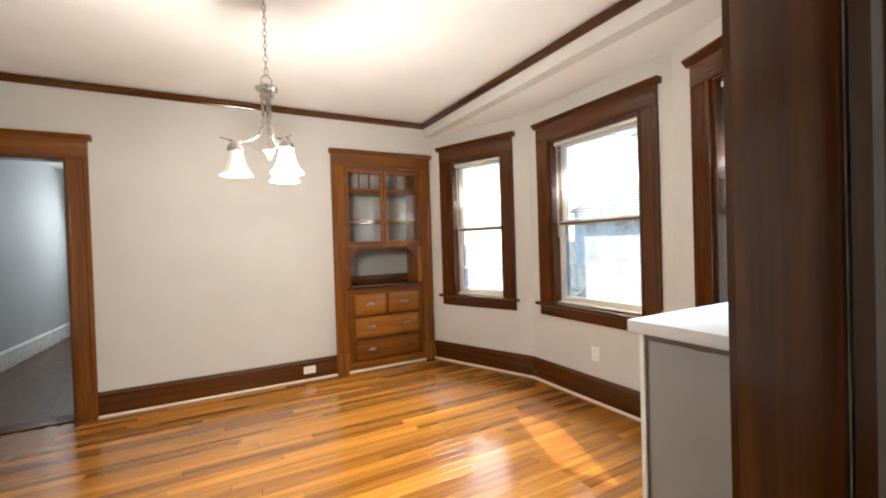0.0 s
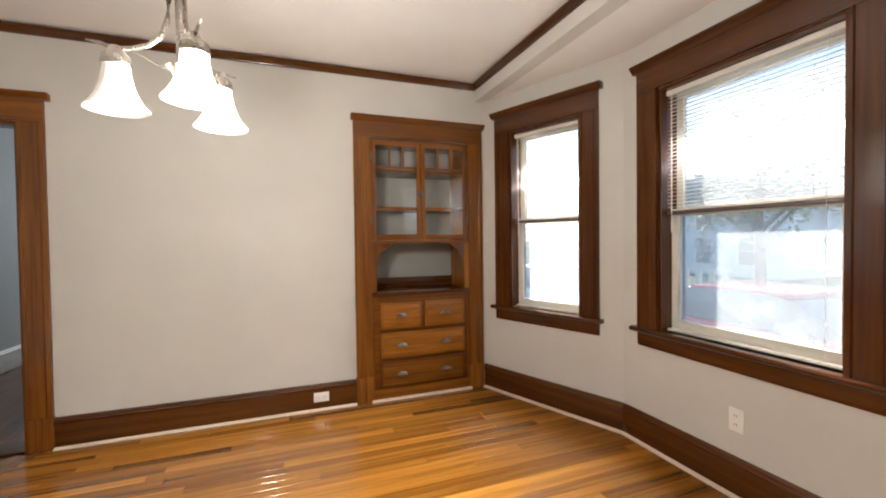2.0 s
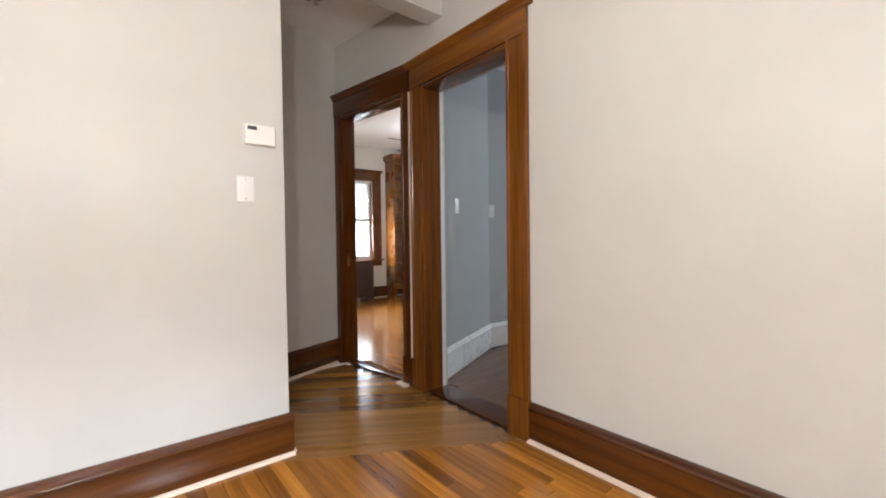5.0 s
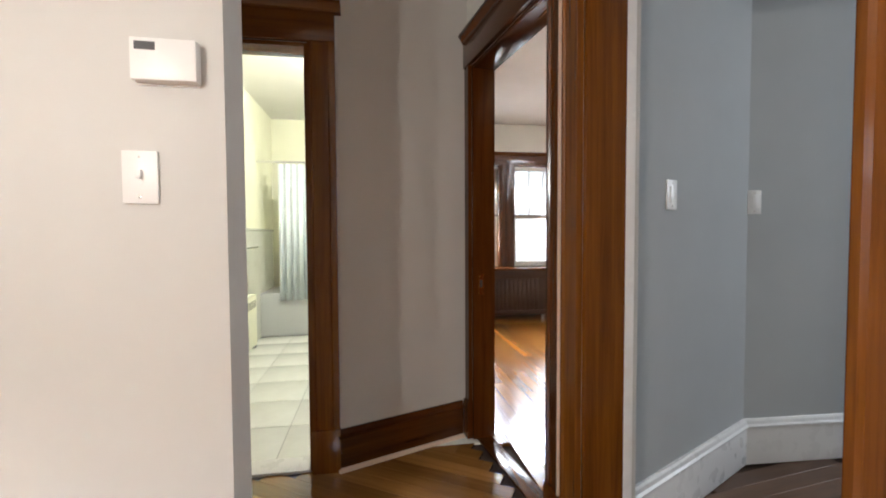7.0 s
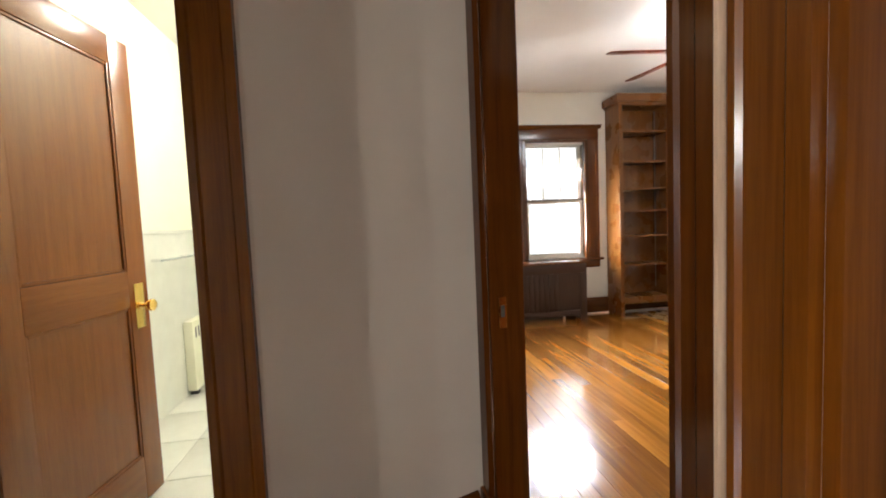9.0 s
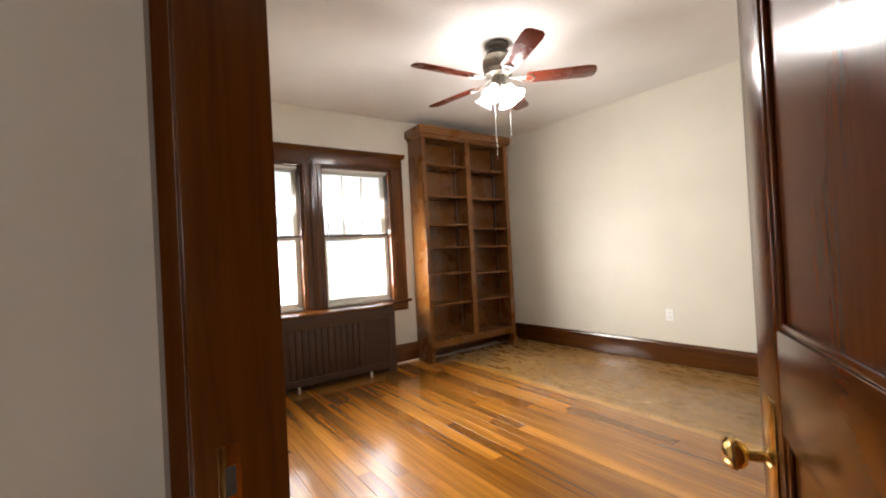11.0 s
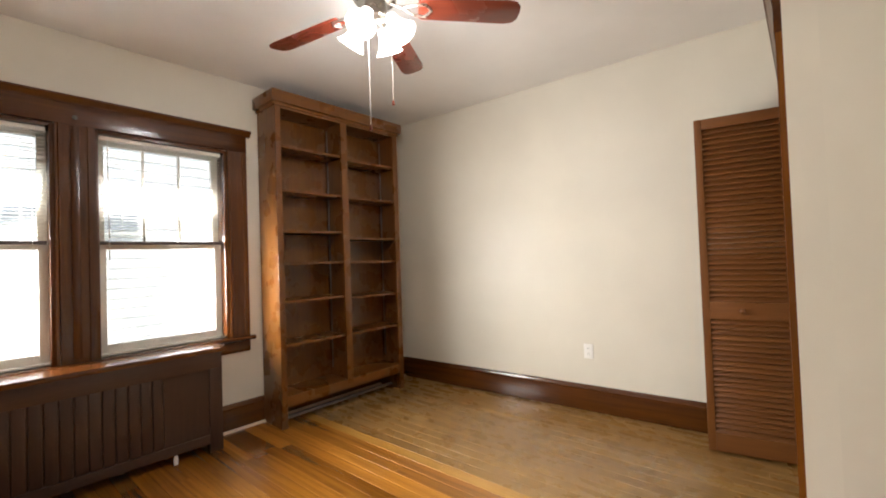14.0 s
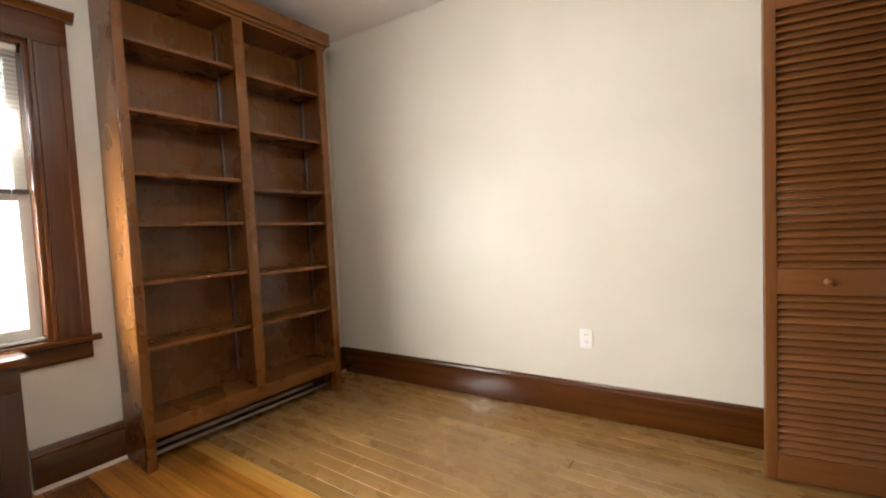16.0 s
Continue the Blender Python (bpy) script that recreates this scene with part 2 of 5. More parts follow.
# ---- building helpers ----
def finish(bm, name, mat, smooth=False):
    bmesh.ops.recalc_face_normals(bm, faces=bm.faces)
    me = bpy.data.meshes.new(name)
    bm.to_mesh(me)
    bm.free()
    me.materials.append(mat)
    if smooth:
        me.polygons.foreach_set("use_smooth", [True] * len(me.polygons))
        me.set_sharp_from_angle(angle=radians(38))
    return me


def part(name, bm, mat, parent=None, label="", bevel=0.0, smooth=False, m=None):
    """Links a bmesh as one mesh object under a thing, a part, or on its own."""
    if bevel:
        bmesh.ops.remove_doubles(bm, verts=bm.verts, dist=1e-5)
        sharp = [e for e in bm.edges if len(e.link_faces) == 2 and e.calc_face_angle(0) > 0.5]
        bmesh.ops.bevel(bm, geom=sharp, offset=bevel, segments=2, profile=0.6, affect="EDGES", clamp_overlap=True)
        smooth = True
    for kinds in (TRIMS, HONEYS):
        if mat is kinds[0]:
            size = [max(v.co[k] for v in bm.verts) - min(v.co[k] for v in bm.verts) for k in range(3)]
            mat = kinds[size.index(max(size))]
    ob = new(name, finish(bm, name, mat, smooth))
    if parent is not None:
        ob.parent = parent
    if m is not None:
        ob.matrix_basis = m
    return tagged(ob, label)


def thing(name, label, category, m=None, group="", kind=""):
    ob = new(name)
    ob.empty_display_size = 0.1
    if m is not None:
        ob.matrix_world = m
    return tagged(ob, label, category, group, kind)


def box(bm, x0, x1, y0, y1, z0, z1, m=None):
    vs = [bm.verts.new((x, y, z)) for x in (x0, x1) for y in (y0, y1) for z in (z0, z1)]
    for f in ((0, 1, 3, 2), (4, 6, 7, 5), (0, 4, 5, 1), (2, 3, 7, 6), (0, 2, 6, 4), (1, 5, 7, 3)):
        bm.faces.new([vs[i] for i in f])
    if m is not None:
        bmesh.ops.transform(bm, matrix=m, verts=vs)
    return bm


def bx(*a, m=None):
    return box(bmesh.new(), *a, m=m)


def prism(bm, profile, x0, x1, m=None):
    """A profile of (y, z) points drawn out along x."""
    a = [bm.verts.new((x0, y, z)) for y, z in profile]
    b = [bm.verts.new((x1, y, z)) for y, z in profile]
    n = len(profile)
    bm.faces.new(a)
    bm.faces.new(b[::-1])
    for i in range(n):
        bm.faces.new((a[i], b[i], b[(i + 1) % n], a[(i + 1) % n]))
    if m is not None:
        bmesh.ops.transform(bm, matrix=m, verts=a + b)
    return bm


def plate(bm, outline, z0, z1, m=None):
    """A flat outline of (x, y) points made z1 - z0 thick."""
    a = [bm.verts.new((x, y, z0)) for x, y in outline]
    b = [bm.verts.new((x, y, z1)) for x, y in outline]
    n = len(outline)
    bm.faces.new(a[::-1])
    bm.faces.new(b)
    for i in range(n):
        bm.faces.new((a[i], a[(i + 1) % n], b[(i + 1) % n], b[i]))
    if m is not None:
        bmesh.ops.transform(bm, matrix=m, verts=a + b)
    return bm


def lathe(bm, profile, seg=24, m=None, wave=0.0, waves=6):
    """A profile of (radius, z) points turned about z; wave scallops the last ring."""
    rings, made = [], []
    for k, (r, z) in enumerate(profile):
        ring = []
        for i in range(seg):
            a = 2 * math.pi * i / seg
            rr = r * (1 + (wave * math.cos(waves * a) if k >= len(profile) - 2 else 0))
            ring.append(bm.verts.new((rr * math.cos(a), rr * math.sin(a), z)))
        rings.append(ring)
        made += ring
    for p, q in zip(rings, rings[1:]):
        for i in range(seg):
            bm.faces.new((p[i], p[(i + 1) % seg], q[(i + 1) % seg], q[i]))
    if profile[0][0] > 1e-6:
        bm.faces.new(rings[0][::-1])
    if profile[-1][0] > 1e-6 and not wave:
        bm.faces.new(rings[-1])
    if m is not None:
        bmesh.ops.transform(bm, matrix=m, verts=made)
    bmesh.ops.remove_doubles(bm, verts=made, dist=1e-6)
    return bm


def tube(bm, points, radius, seg=8, closed=False):
    pts = [Vector(p) for p in points]
    rings = []
    n = len(pts)
    up = Vector((0.013, 0.021, 1))
    for i, p in enumerate(pts):
        a = pts[(i - 1) % n] if closed or i else p
        b = pts[(i + 1) % n] if closed or i < n - 1 else p
        d = (b - a).normalized()
        side = d.cross(up)
        if side.length < 0.05:
            side = d.cross(Vector((1, 0, 0)))
        side.normalize()
        top = side.cross(d).normalized()
        r = radius[i] if isinstance(radius, (list, tuple)) else radius
        rings.append([bm.verts.new(p + r * (math.cos(t) * side + math.sin(t) * top)) for t in (2 * math.pi * k / seg for k in range(seg))])
    pairs = list(zip(rings, rings[1:])) + ([(rings[-1], rings[0])] if closed else [])
    for p, q in pairs:
        for k in range(seg):
            bm.faces.new((p[k], p[(k + 1) % seg], q[(k + 1) % seg], q[k]))
    if not closed:
        bm.faces.new(rings[0][::-1])
        bm.faces.new(rings[-1])
    return bm


def wall_frame(p0, p1):
    """Local x runs along the wall from p0 to p1, y into the wall, z up; the room lies at y < 0."""
    d = Vector((p1[0] - p0[0], p1[1] - p0[1], 0))
    return pose(p0[0], p0[1], 0, 0, 0, math.degrees(math.atan2(d.y, d.x))), d.length


def wall(name, p0, p1, thick, z0, z1, mat, openings=(), label="", a=0.0, b=0.0):
    """One wall with openings (u0, u1, z0, z1) that go right through; a, b lengthen its ends."""
    m, length = wall_frame(p0, p1)
    bm = bmesh.new()
    cuts = sorted({-a, length + b, *[u for o in openings for u in o[:2]]})
    for u0, u1 in zip(cuts, cuts[1:]):
        mid = (u0 + u1) / 2
        zs = z0
        for o in sorted((o for o in openings if o[0] < mid < o[1]), key=lambda o: o[2]):
            if o[2] > zs:
                box(bm, u0, u1, 0, thick, zs, o[2])
            zs = o[3]
        if zs < z1:
            box(bm, u0, u1, 0, thick, zs, z1)
    bmesh.ops.remove_doubles(bm, verts=bm.verts, dist=1e-5)
    ob = part(name, bm, mat, m=m)
    return tagged(ob, label or "painted plaster wall", "wall", kind="structure"), m, length


BASE_H = 0.205


def baseboard(m, u0, u1, mat=TRIM, shoe=True, h=BASE_H, cap=True, label="dark varnished wooden baseboard with moulded cap"):
    """Baseboard with its moulded cap and a pale shoe strip at the floor."""
    th = tagged(new("baseboard"), label, "baseboard", kind="structure")
    th.matrix_world = m
    part("board", bx(u0, u1, -0.018, 0.0, 0.004, h - 0.04), mat, th, bevel=0.0015)
    if cap:
        part("cap", prism(bmesh.new(), [(0, h - 0.04), (-0.026, h - 0.04), (-0.028, h - 0.03), (-0.02, h - 0.022), (-0.016, h - 0.008), (-0.01, h), (0, h)], u0, u1), mat, th)
    if shoe:
        part("shoe", prism(bmesh.new(), [(-0.018, 0.001), (-0.036, 0.001), (-0.036, 0.006), (-0.03, 0.014), (-0.018, 0.018)], u0, u1), SHOE, th, "pale unfinished shoe strip")
    return th


def head_casing(th, u0, u1, z0, mat, h=0.17, over=0.03):
    """Head board with a bead below and a moulded cap above."""
    part("head_board", bx(u0, u1, -0.026, 0, z0, z0 + h - 0.045), mat, th, bevel=0.002)
    part("head_cap", prism(bmesh.new(), [(0, z0 + h - 0.045), (-0.03, z0 + h - 0.045), (-0.034, z0 + h - 0.035), (-0.05, z0 + h - 0.015), (-0.056, z0 + h - 0.012), (-0.056, z0 + h), (0, z0 + h)], u0 - over, u1 + over), mat, th)


def side_casing(th, u0, u1, z0, z1, mat, plinth=True):
    """An upright board with raised outer and inner fillets and a plinth block."""
    bottom = z0 + (0.21 if plinth else 0)
    w = u1 - u0
    bm = bmesh.new()
    prof = [(0.0, 0.0), (-0.024, 0.0), (-0.024, 0.012), (-0.017, 0.018), (-0.017, w - 0.034), (-0.022, w - 0.028), (-0.022, w), (0.0, w)]
    a = [bm.verts.new((u0 + z, y, bottom)) for y, z in prof]
    b = [bm.verts.new((u0 + z, y, z1)) for y, z in prof]
    bm.faces.new(a)
    bm.faces.new(b[::-1])
    for i in range(len(prof)):
        bm.faces.new((a[i], b[i], b[(i + 1) % len(prof)], a[(i + 1) % len(prof)]))
    upright = bm
    ob = part("casing", turned(upright), mat, th, m=UP)
    if plinth:
        part("plinth_block", bx(u0 - 0.004, u1 + 0.004, -0.03, 0, z0, bottom), mat, th, bevel=0.002)
    return ob


UP = Matrix(((0, 0, -1, 0), (0, 1, 0, 0), (1, 0, 0, 0), (0, 0, 0, 1)))


def turned(bm):
    """Turns upright geometry so that its height lies along local x; UP sets it upright again."""
    bmesh.ops.transform(bm, matrix=UP.inverted(), verts=bm.verts)
    return bm


def ubx(*a):
    return turned(bx(*a))


def door_trim(name, m, u0, u1, z1, thick, mat, label, wl=0.13, wr=0.13, head=0.178, back=False):
    """Casing, head and jamb lining of a doorway whose clear opening is u0..u1, 0..z1."""
    th = tagged(new(name), label, "doorway", kind="structure")
    th.matrix_world = m
    side_casing(th, u0 - wl, u0, 0.002, z1, mat)
    side_casing(th, u1, u1 + wr, 0.002, z1, mat)
    head_casing(th, u0 - wl, u1 + wr, z1, mat, head)
    part("jamb", ubx(u0 - 0.001, u0 + 0.02, 0.0, thick, 0.002, z1), mat, th, bevel=0.002, m=UP)
    part("jamb", ubx(u1 - 0.02, u1 + 0.001, 0.0, thick, 0.002, z1), mat, th, bevel=0.002, m=UP)
    part("head_jamb", bx(u0 + 0.02, u1 - 0.02, 0.0, thick, z1 - 0.02, z1), mat, th, bevel=0.002)
    return th


# ---- large structure ----
# the study stands slightly askew to the dining room
ASKEW = pose(-8.19, 1.20, 0) @ pose(0, 0, 0, 0, 0, -1.55) @ pose(8.19, -1.20, 0)


def sk(x, y):
    p = ASKEW @ Vector((x, y, 0))
    return (p.x, p.y)


H = 2.68
SOFFIT = 2.525
CORNER = (0.06, 0.0)
BAY_1, BAY_2, BAY_END = (0.53, -1.18), (0.53, -2.60), (0.06, -3.78)
SOUTH, WEST = -3.85, -3.67
HALL_X0, HALL_X1, DOOR_H = -3.90, -3.12, 2.08
BEND = (-4.05, 0.0)
NOOK = (-5.02, -0.15)
NOOK_IN = (-4.955, -0.138)
ST_X, ST_Y0, ST_Y1 = -8.21, -0.12, 3.82

# dining room
w_cab, M_CAB, L_CAB = wall("wall_north", BEND, CORNER, 0.2, 0, H, WALL,
    [(HALL_X0 - BEND[0], HALL_X1 - BEND[0], 0, DOOR_H), (-0.94 - BEND[0], -0.08 - BEND[0], 0, 2.15)], "beige painted plaster wall round the built-in cabinet", b=0.15)
BAY_WIN_1 = (0.31, 0.96, 0.75, 2.20)
BAY_WIN_2 = (0.27, 1.18, 0.75, 2.20)
BAY_WIN_3 = (0.33, 0.98, 0.75, 2.20)
w_b1, M_B1, L_B1 = wall("wall_bay_1", CORNER, BAY_1, 0.2, -0.9, H, WALL, [BAY_WIN_1], "beige painted bay wall with a narrow window")
w_b2, M_B2, L_B2 = wall("wall_bay_2", BAY_1, BAY_2, 0.2, -0.9, H, WALL, [BAY_WIN_2], "beige painted bay wall with a wide window", a=0.04, b=0.04)
w_b3, M_B3, L_B3 = wall("wall_bay_3", BAY_2, BAY_END, 0.2, -0.9, H, WALL, [BAY_WIN_3], "beige painted bay wall with a narrow window")
wall("wall_bay_return", BAY_END, (0.06, SOUTH), 0.2, 0, H, WALL, b=0.14)
DOOR_W0, DOOR_W1 = 1.35, 2.45
w_s, M_S, L_S = wall("wall_south", (0.06, SOUTH), (WEST, SOUTH), 0.14, 0, H, WALL, [(DOOR_W0, DOOR_W1, 0, DOOR_H)], "beige painted wall with the kitchen doorway", b=0.14)
w_w, M_W, L_W = wall("wall_west", (WEST, SOUTH), (WEST, -1.0), 0.14, 0, H, WALL, (), "beige painted partition wall with a thermostat")

# hall nook
w_sd, M_SD, L_SD = wall("wall_study_door", NOOK, BEND, 0.13, 0, H, WALL, [(0.135, 0.915, 0, DOOR_H)], "beige painted wall with the study doorway")
BATH_A, BATH_B, BATH_C = (-4.72, -1.95), (-4.70, -0.83), NOOK_IN
w_ba, M_BA, L_BA = wall("wall_bath_door", BATH_A, BATH_B, 0.13, 0, H, WALL, [(0.27, 0.985, 0, 2.06)], "beige painted wall with the bathroom doorway")
w_bb, M_BB, L_BB = wall("wall_nook", BATH_B, BATH_C, 0.1, 0, H, WALL, (), "beige painted slanted wall between two doorways")
wall("wall_nook_south", (-3.81, -1.95), (-4.88, -1.95), 0.12, 0, H, WALL)

# grey passage
G0, G1, G2, G3 = (-3.97, 0.2), (-4.40, 1.14), (-4.34, 2.1), (-4.25, 4.6)
w_g1, M_G1, L_G1 = wall("wall_passage_1", G0, G1, 0.1, 0, H, GREY_WALL, (), "cool grey painted slanted passage wall")
w_g2, M_G2, L_G2 = wall("wall_passage_2", G1, G2, 0.1, 0, H, GREY_WALL, (), "cool grey painted passage wall")
w_g3, M_G3, L_G3 = wall("wall_passage_3", G2, G3, 0.1, 0, H, GREY_WALL, (), "cool grey painted passage wall")
_, M_GE, _ = wall("wall_passage_end", G3, (-2.85, 4.6), 0.2, 0, H, GREY_WALL, [(0.55, 1.3, 0.75, 2.2)], "cool grey painted passage wall with an added unseen window")
wall("wall_passage_4", (-2.85, 4.6), (-2.85, 0.2), 0.1, 0, H, GREY_WALL, (), "cool grey painted passage wall")
part("wall_passage_lining", bx(-3.12, -2.85, 0.2, 0.203, 0, H), GREY_WALL)["kind"] = "structure"

# study
S_WIN_L = (0.43, 1.21, 0.70, 2.12)
S_WIN_R = (1.39, 2.17, 0.70, 2.12)
w_sw, M_SW, L_SW = wall("wall_study_windows", sk(ST_X, ST_Y0), sk(ST_X, ST_Y1), 0.2, -0.9, H, STUDY_WALL, [S_WIN_L, S_WIN_R], "cream painted wall with a pair of windows", a=0.2, b=0.2)
w_sf, M_SF, L_SF = wall("wall_study_far", sk(ST_X, ST_Y1), sk(-4.5, 4.13), 0.15, 0, H, STUDY_WALL, (), "cream painted wall with a soft sheen")
w_sc, M_SC, L_SC = wall("wall_closet", sk(-4.96, 4.07), sk(-4.96, 2.79), 0.1, 0, H, STUDY_WALL, [(0.1, 1.14, 0, 2.06)], "cream painted wall with the closet opening")
w_sp, M_SP, L_SP = wall("wall_pier", sk(-4.86, 2.79), sk(-4.55, 2.79), 0.1, 0, H, STUDY_WALL, (), "cream painted return wall of the closet", b=0.05)
w_s4, M_S4, L_S4 = wall("wall_study_east", sk(-4.55, 2.79), (-4.56, 1.16), 0.05, 0, H, STUDY_WALL, (), "cream painted study wall")
w_s5, M_S5, L_S5 = wall("wall_study_slant", (-4.56, 1.16), (-4.10, 0.13), 0.05, 0, H, STUDY_WALL, (), "cream painted slanted study wall")
w_s6, M_S6, L_S6 = wall("wall_study_south", (-4.93, 0.0), (-8.25, 0.0), 0.1, 0, H, STUDY_WALL, (), "cream painted study wall", a=0.0, b=0.0)
wall("wall_closet_back", sk(-4.50, 4.05), sk(-4.50, 2.85), 0.05, 0, H, STUDY_WALL)

# bathroom shell
wall("wall_bath_left", (-4.88, -1.95), (-8.3, -1.95), 0.1, 0, H, BATH_WALL, (), "pale yellow painted bathroom wall")
wall("wall_bath_far", (-8.3, -1.95), (-8.3, -0.22), 0.1, 0, H, BATH_WALL, (), "pale yellow painted bathroom wall")
wall("wall_bath_right", (-8.3, -0.26), (-5.1, -0.26), 0.03, 0, H, BATH_WALL, (), "pale yellow painted bathroom wall")

# kitchen shell behind the first steps
wall("wall_kitchen_1", (0.9, -4.0), (0.9, -7.0), 0.1, 0, H, WHITE_PAINT)
wall("wall_kitchen_2", (0.9, -7.0), (-3.9, -7.0), 0.1, 0, H, WHITE_PAINT)
wall("wall_kitchen_3", (-3.9, -7.0), (-3.9, -4.0), 0.1, 0, H, WHITE_PAINT)
part("wall_kitchen_lining", bx(-1.19, 0.9, SOUTH - 0.145, SOUTH - 0.142, 0, H), WHITE_PAINT)["kind"] = "structure"

# ceilings and sub-floor
def slab(name, outline, z0, z1, mat, label, category):
    return tagged(part(name, plate(bmesh.new(), outline, z0, z1), mat), label, category, kind="structure")


slab("ceiling_dining", [(WEST - 0.02, SOUTH - 0.2), (0.07, SOUTH - 0.2), (0.07, 0.2), (WEST - 0.02, 0.2)], H, H + 0.12, CEIL, "white painted flat dining room ceiling", "ceiling")
slab("ceiling_bay", [(0.10, -3.9), (0.9, -3.9), (0.9, 0.2), (0.10, 0.2)], SOFFIT, H + 0.12, CEIL, "white painted low bay ceiling", "ceiling")
slab("bay_fascia", [(0.0, -3.84), (0.10, -3.84), (0.10, -0.002), (0.0, -0.002)], SOFFIT, H - 0.001, WALL, "beige painted fascia above the bay", "beam")
slab("ceiling_hall", [(-5.2, -2.1), (WEST - 0.021, -2.1), (WEST - 0.021, 0.12), (-5.2, 0.12)], H, H + 0.12, CEIL, "white painted hall ceiling", "ceiling")
slab("hall_beam", [(WEST - 0.14, -1.0), (WEST, -1.0), (WEST, -0.001), (WEST - 0.14, -0.001)], 2.45, H - 0.001, WALL, "beige painted ceiling beam", "beam")
slab("ceiling_passage", [(-4.6, 0.121), (-2.7, 0.201), (-2.7, 4.8), (-4.48, 4.8)], H - 0.01, H + 0.1, CEIL, "white painted passage ceiling", "ceiling")
slab("ceiling_study", [(-8.6, -0.2), (-5.2, -0.2), (-5.2, 0.121), (-4.0, 0.121), (-4.49, 1.2), (-4.49, 4.4), (-8.5, 4.4)], H + 0.002, H + 0.12, CEIL, "white painted study ceiling", "ceiling")
slab("ceiling_bath", [(-8.5, -2.1), (-5.2, -2.1), (-5.2, -0.2), (-8.5, -0.2)], H - 0.03, H + 0.12, CEIL, "white painted bathroom ceiling", "ceiling")
slab("ceiling_kitchen", [(-4.1, -7.2), (1.1, -7.2), (1.1, SOUTH - 0.2), (-4.1, SOUTH - 0.2)], H, H + 0.12, CEIL, "white painted kitchen ceiling", "ceiling")
slab("subfloor", [(-8.5, -7.2), (1.1, -7.2), (1.1, 4.8), (-8.5, 4.8)], -0.25, -0.021, UNDERLAY, "dark floor below the boards", "floor")
slab("floor_kitchen", [(-4.0, -7.1), (1.0, -7.1), (1.0, SOUTH - 0.08), (-4.0, SOUTH - 0.08)], -0.02, -0.001, TILE, "pale kitchen floor", "floor")

# crown strip round the dining ceiling
def crown(p0, p1):
    m, length = wall_frame(p0, p1)
    th = tagged(new("trim"), "dark wooden crown strip under the ceiling", "trim", kind="structure")
    th.matrix_world = m
    part("crown", prism(bmesh.new(), [(0, 2.618), (-0.014, 2.618), (-0.018, 2.628), (-0.034, 2.65), (-0.04, 2.654), (-0.04, 2.668), (0, 2.668)], 0, length), TRIM, th)


crown((WEST, 0), (0.0, 0))
crown((0.0, -0.04), (0.0, SOUTH + 0.04))
crown((0.0, SOUTH), (WEST, SOUTH))
crown((WEST, SOUTH + 0.04), (WEST, -0.04))

# baseboards
def along(x):
    return x - BEND[0]


baseboard(M_CAB, along(-2.985), along(-1.073))
baseboard(M_B1, 0.03, L_B1 - 0.005)
baseboard(M_B2, 0.005, L_B2 - 0.005)
baseboard(M_B3, 0.005, L_B3)
baseboard(M_S, 0.0, DOOR_W0 - 0.134)
baseboard(M_S, DOOR_W1 + 0.134, L_S)
baseboard(M_W, 0.0, L_W + 0.018)
m_end, _ = wall_frame((WEST, -1.0), (WEST - 0.14, -1.0))
baseboard(m_end, 0.0, 0.14)
baseboard(M_BB, -0.025, L_BB - 0.045)
for mm, a, b in ((M_G1, 0.0, L_G1), (M_G2, 0.0, L_G2), (M_G3, 0, L_G3)):
    baseboard(mm, a, b, WHITE_PAINT, False, 0.23, label="white painted tall baseboard")
baseboard(M_SW, 0.0, 0.60)
baseboard(M_SW, 2.05, L_SW)
baseboard(M_SF, 0.03, L_SF - 0.5, shoe=False)
baseboard(M_SP, -0.1, 0.31, shoe=False)
baseboard(M_S4, 0.0, L_S4, shoe=False)
baseboard(M_S5, 0.0, L_S5 - 0.1, shoe=False)
baseboard(M_S6, 0.2, L_S6, shoe=False)

# doorways
# door_1 and door_3 carry the light on them as a paler trim colour
door_trim("door_1", M_CAB, along(HALL_X0), along(HALL_X1), DOOR_H, 0.14, TRIM_HONEY, "dark varnished casing of the open passage doorway, lit tone in its colour", 0.108, 0.135)
door_trim("door_2", M_SD, 0.135, 0.915, DOOR_H, 0.13, TRIM, "dark varnished casing of the study doorway", 0.095, 0.078)
door_trim("door_3", M_BA, 0.27, 0.985, 2.06, 0.13, TRIM_HONEY, "dark varnished casing of the bathroom doorway, lit tone in its colour", 0.12, 0.125)
door_trim("door_4", M_S, DOOR_W0, DOOR_W1, DOOR_H, 0.14, TRIM, "dark varnished casing of the kitchen doorway", 0.13, 0.13)
M_SK, _ = wall_frame((WEST, SOUTH - 0.145), (0.06, SOUTH - 0.145))
th = tagged(new("trim"), "varnished wooden casing on the kitchen side", "trim", kind="structure")
th.matrix_world = M_SK
side_casing(th, L_S - DOOR_W0, L_S - DOOR_W0 + 0.12, 0.0, DOOR_H, TRIM)
head_casing(th, L_S - DOOR_W1 - 0.12, L_S - DOOR_W0 + 0.12, DOOR_H, TRIM, 0.19)
th = tagged(new("trim"), "white painted casing inside the passage doorway", "trim", kind="structure")
th.matrix_world = pose(0, 0, 0)
part("casing", bx(-3.902, -3.884, 0.141, 0.176, 0, DOOR_H), WHITE_PAINT, th, bevel=0.002)
part("casing", bx(-3.136, -3.118, 0.141, 0.215, 0, DOOR_H), WHITE_PAINT, th, bevel=0.002)
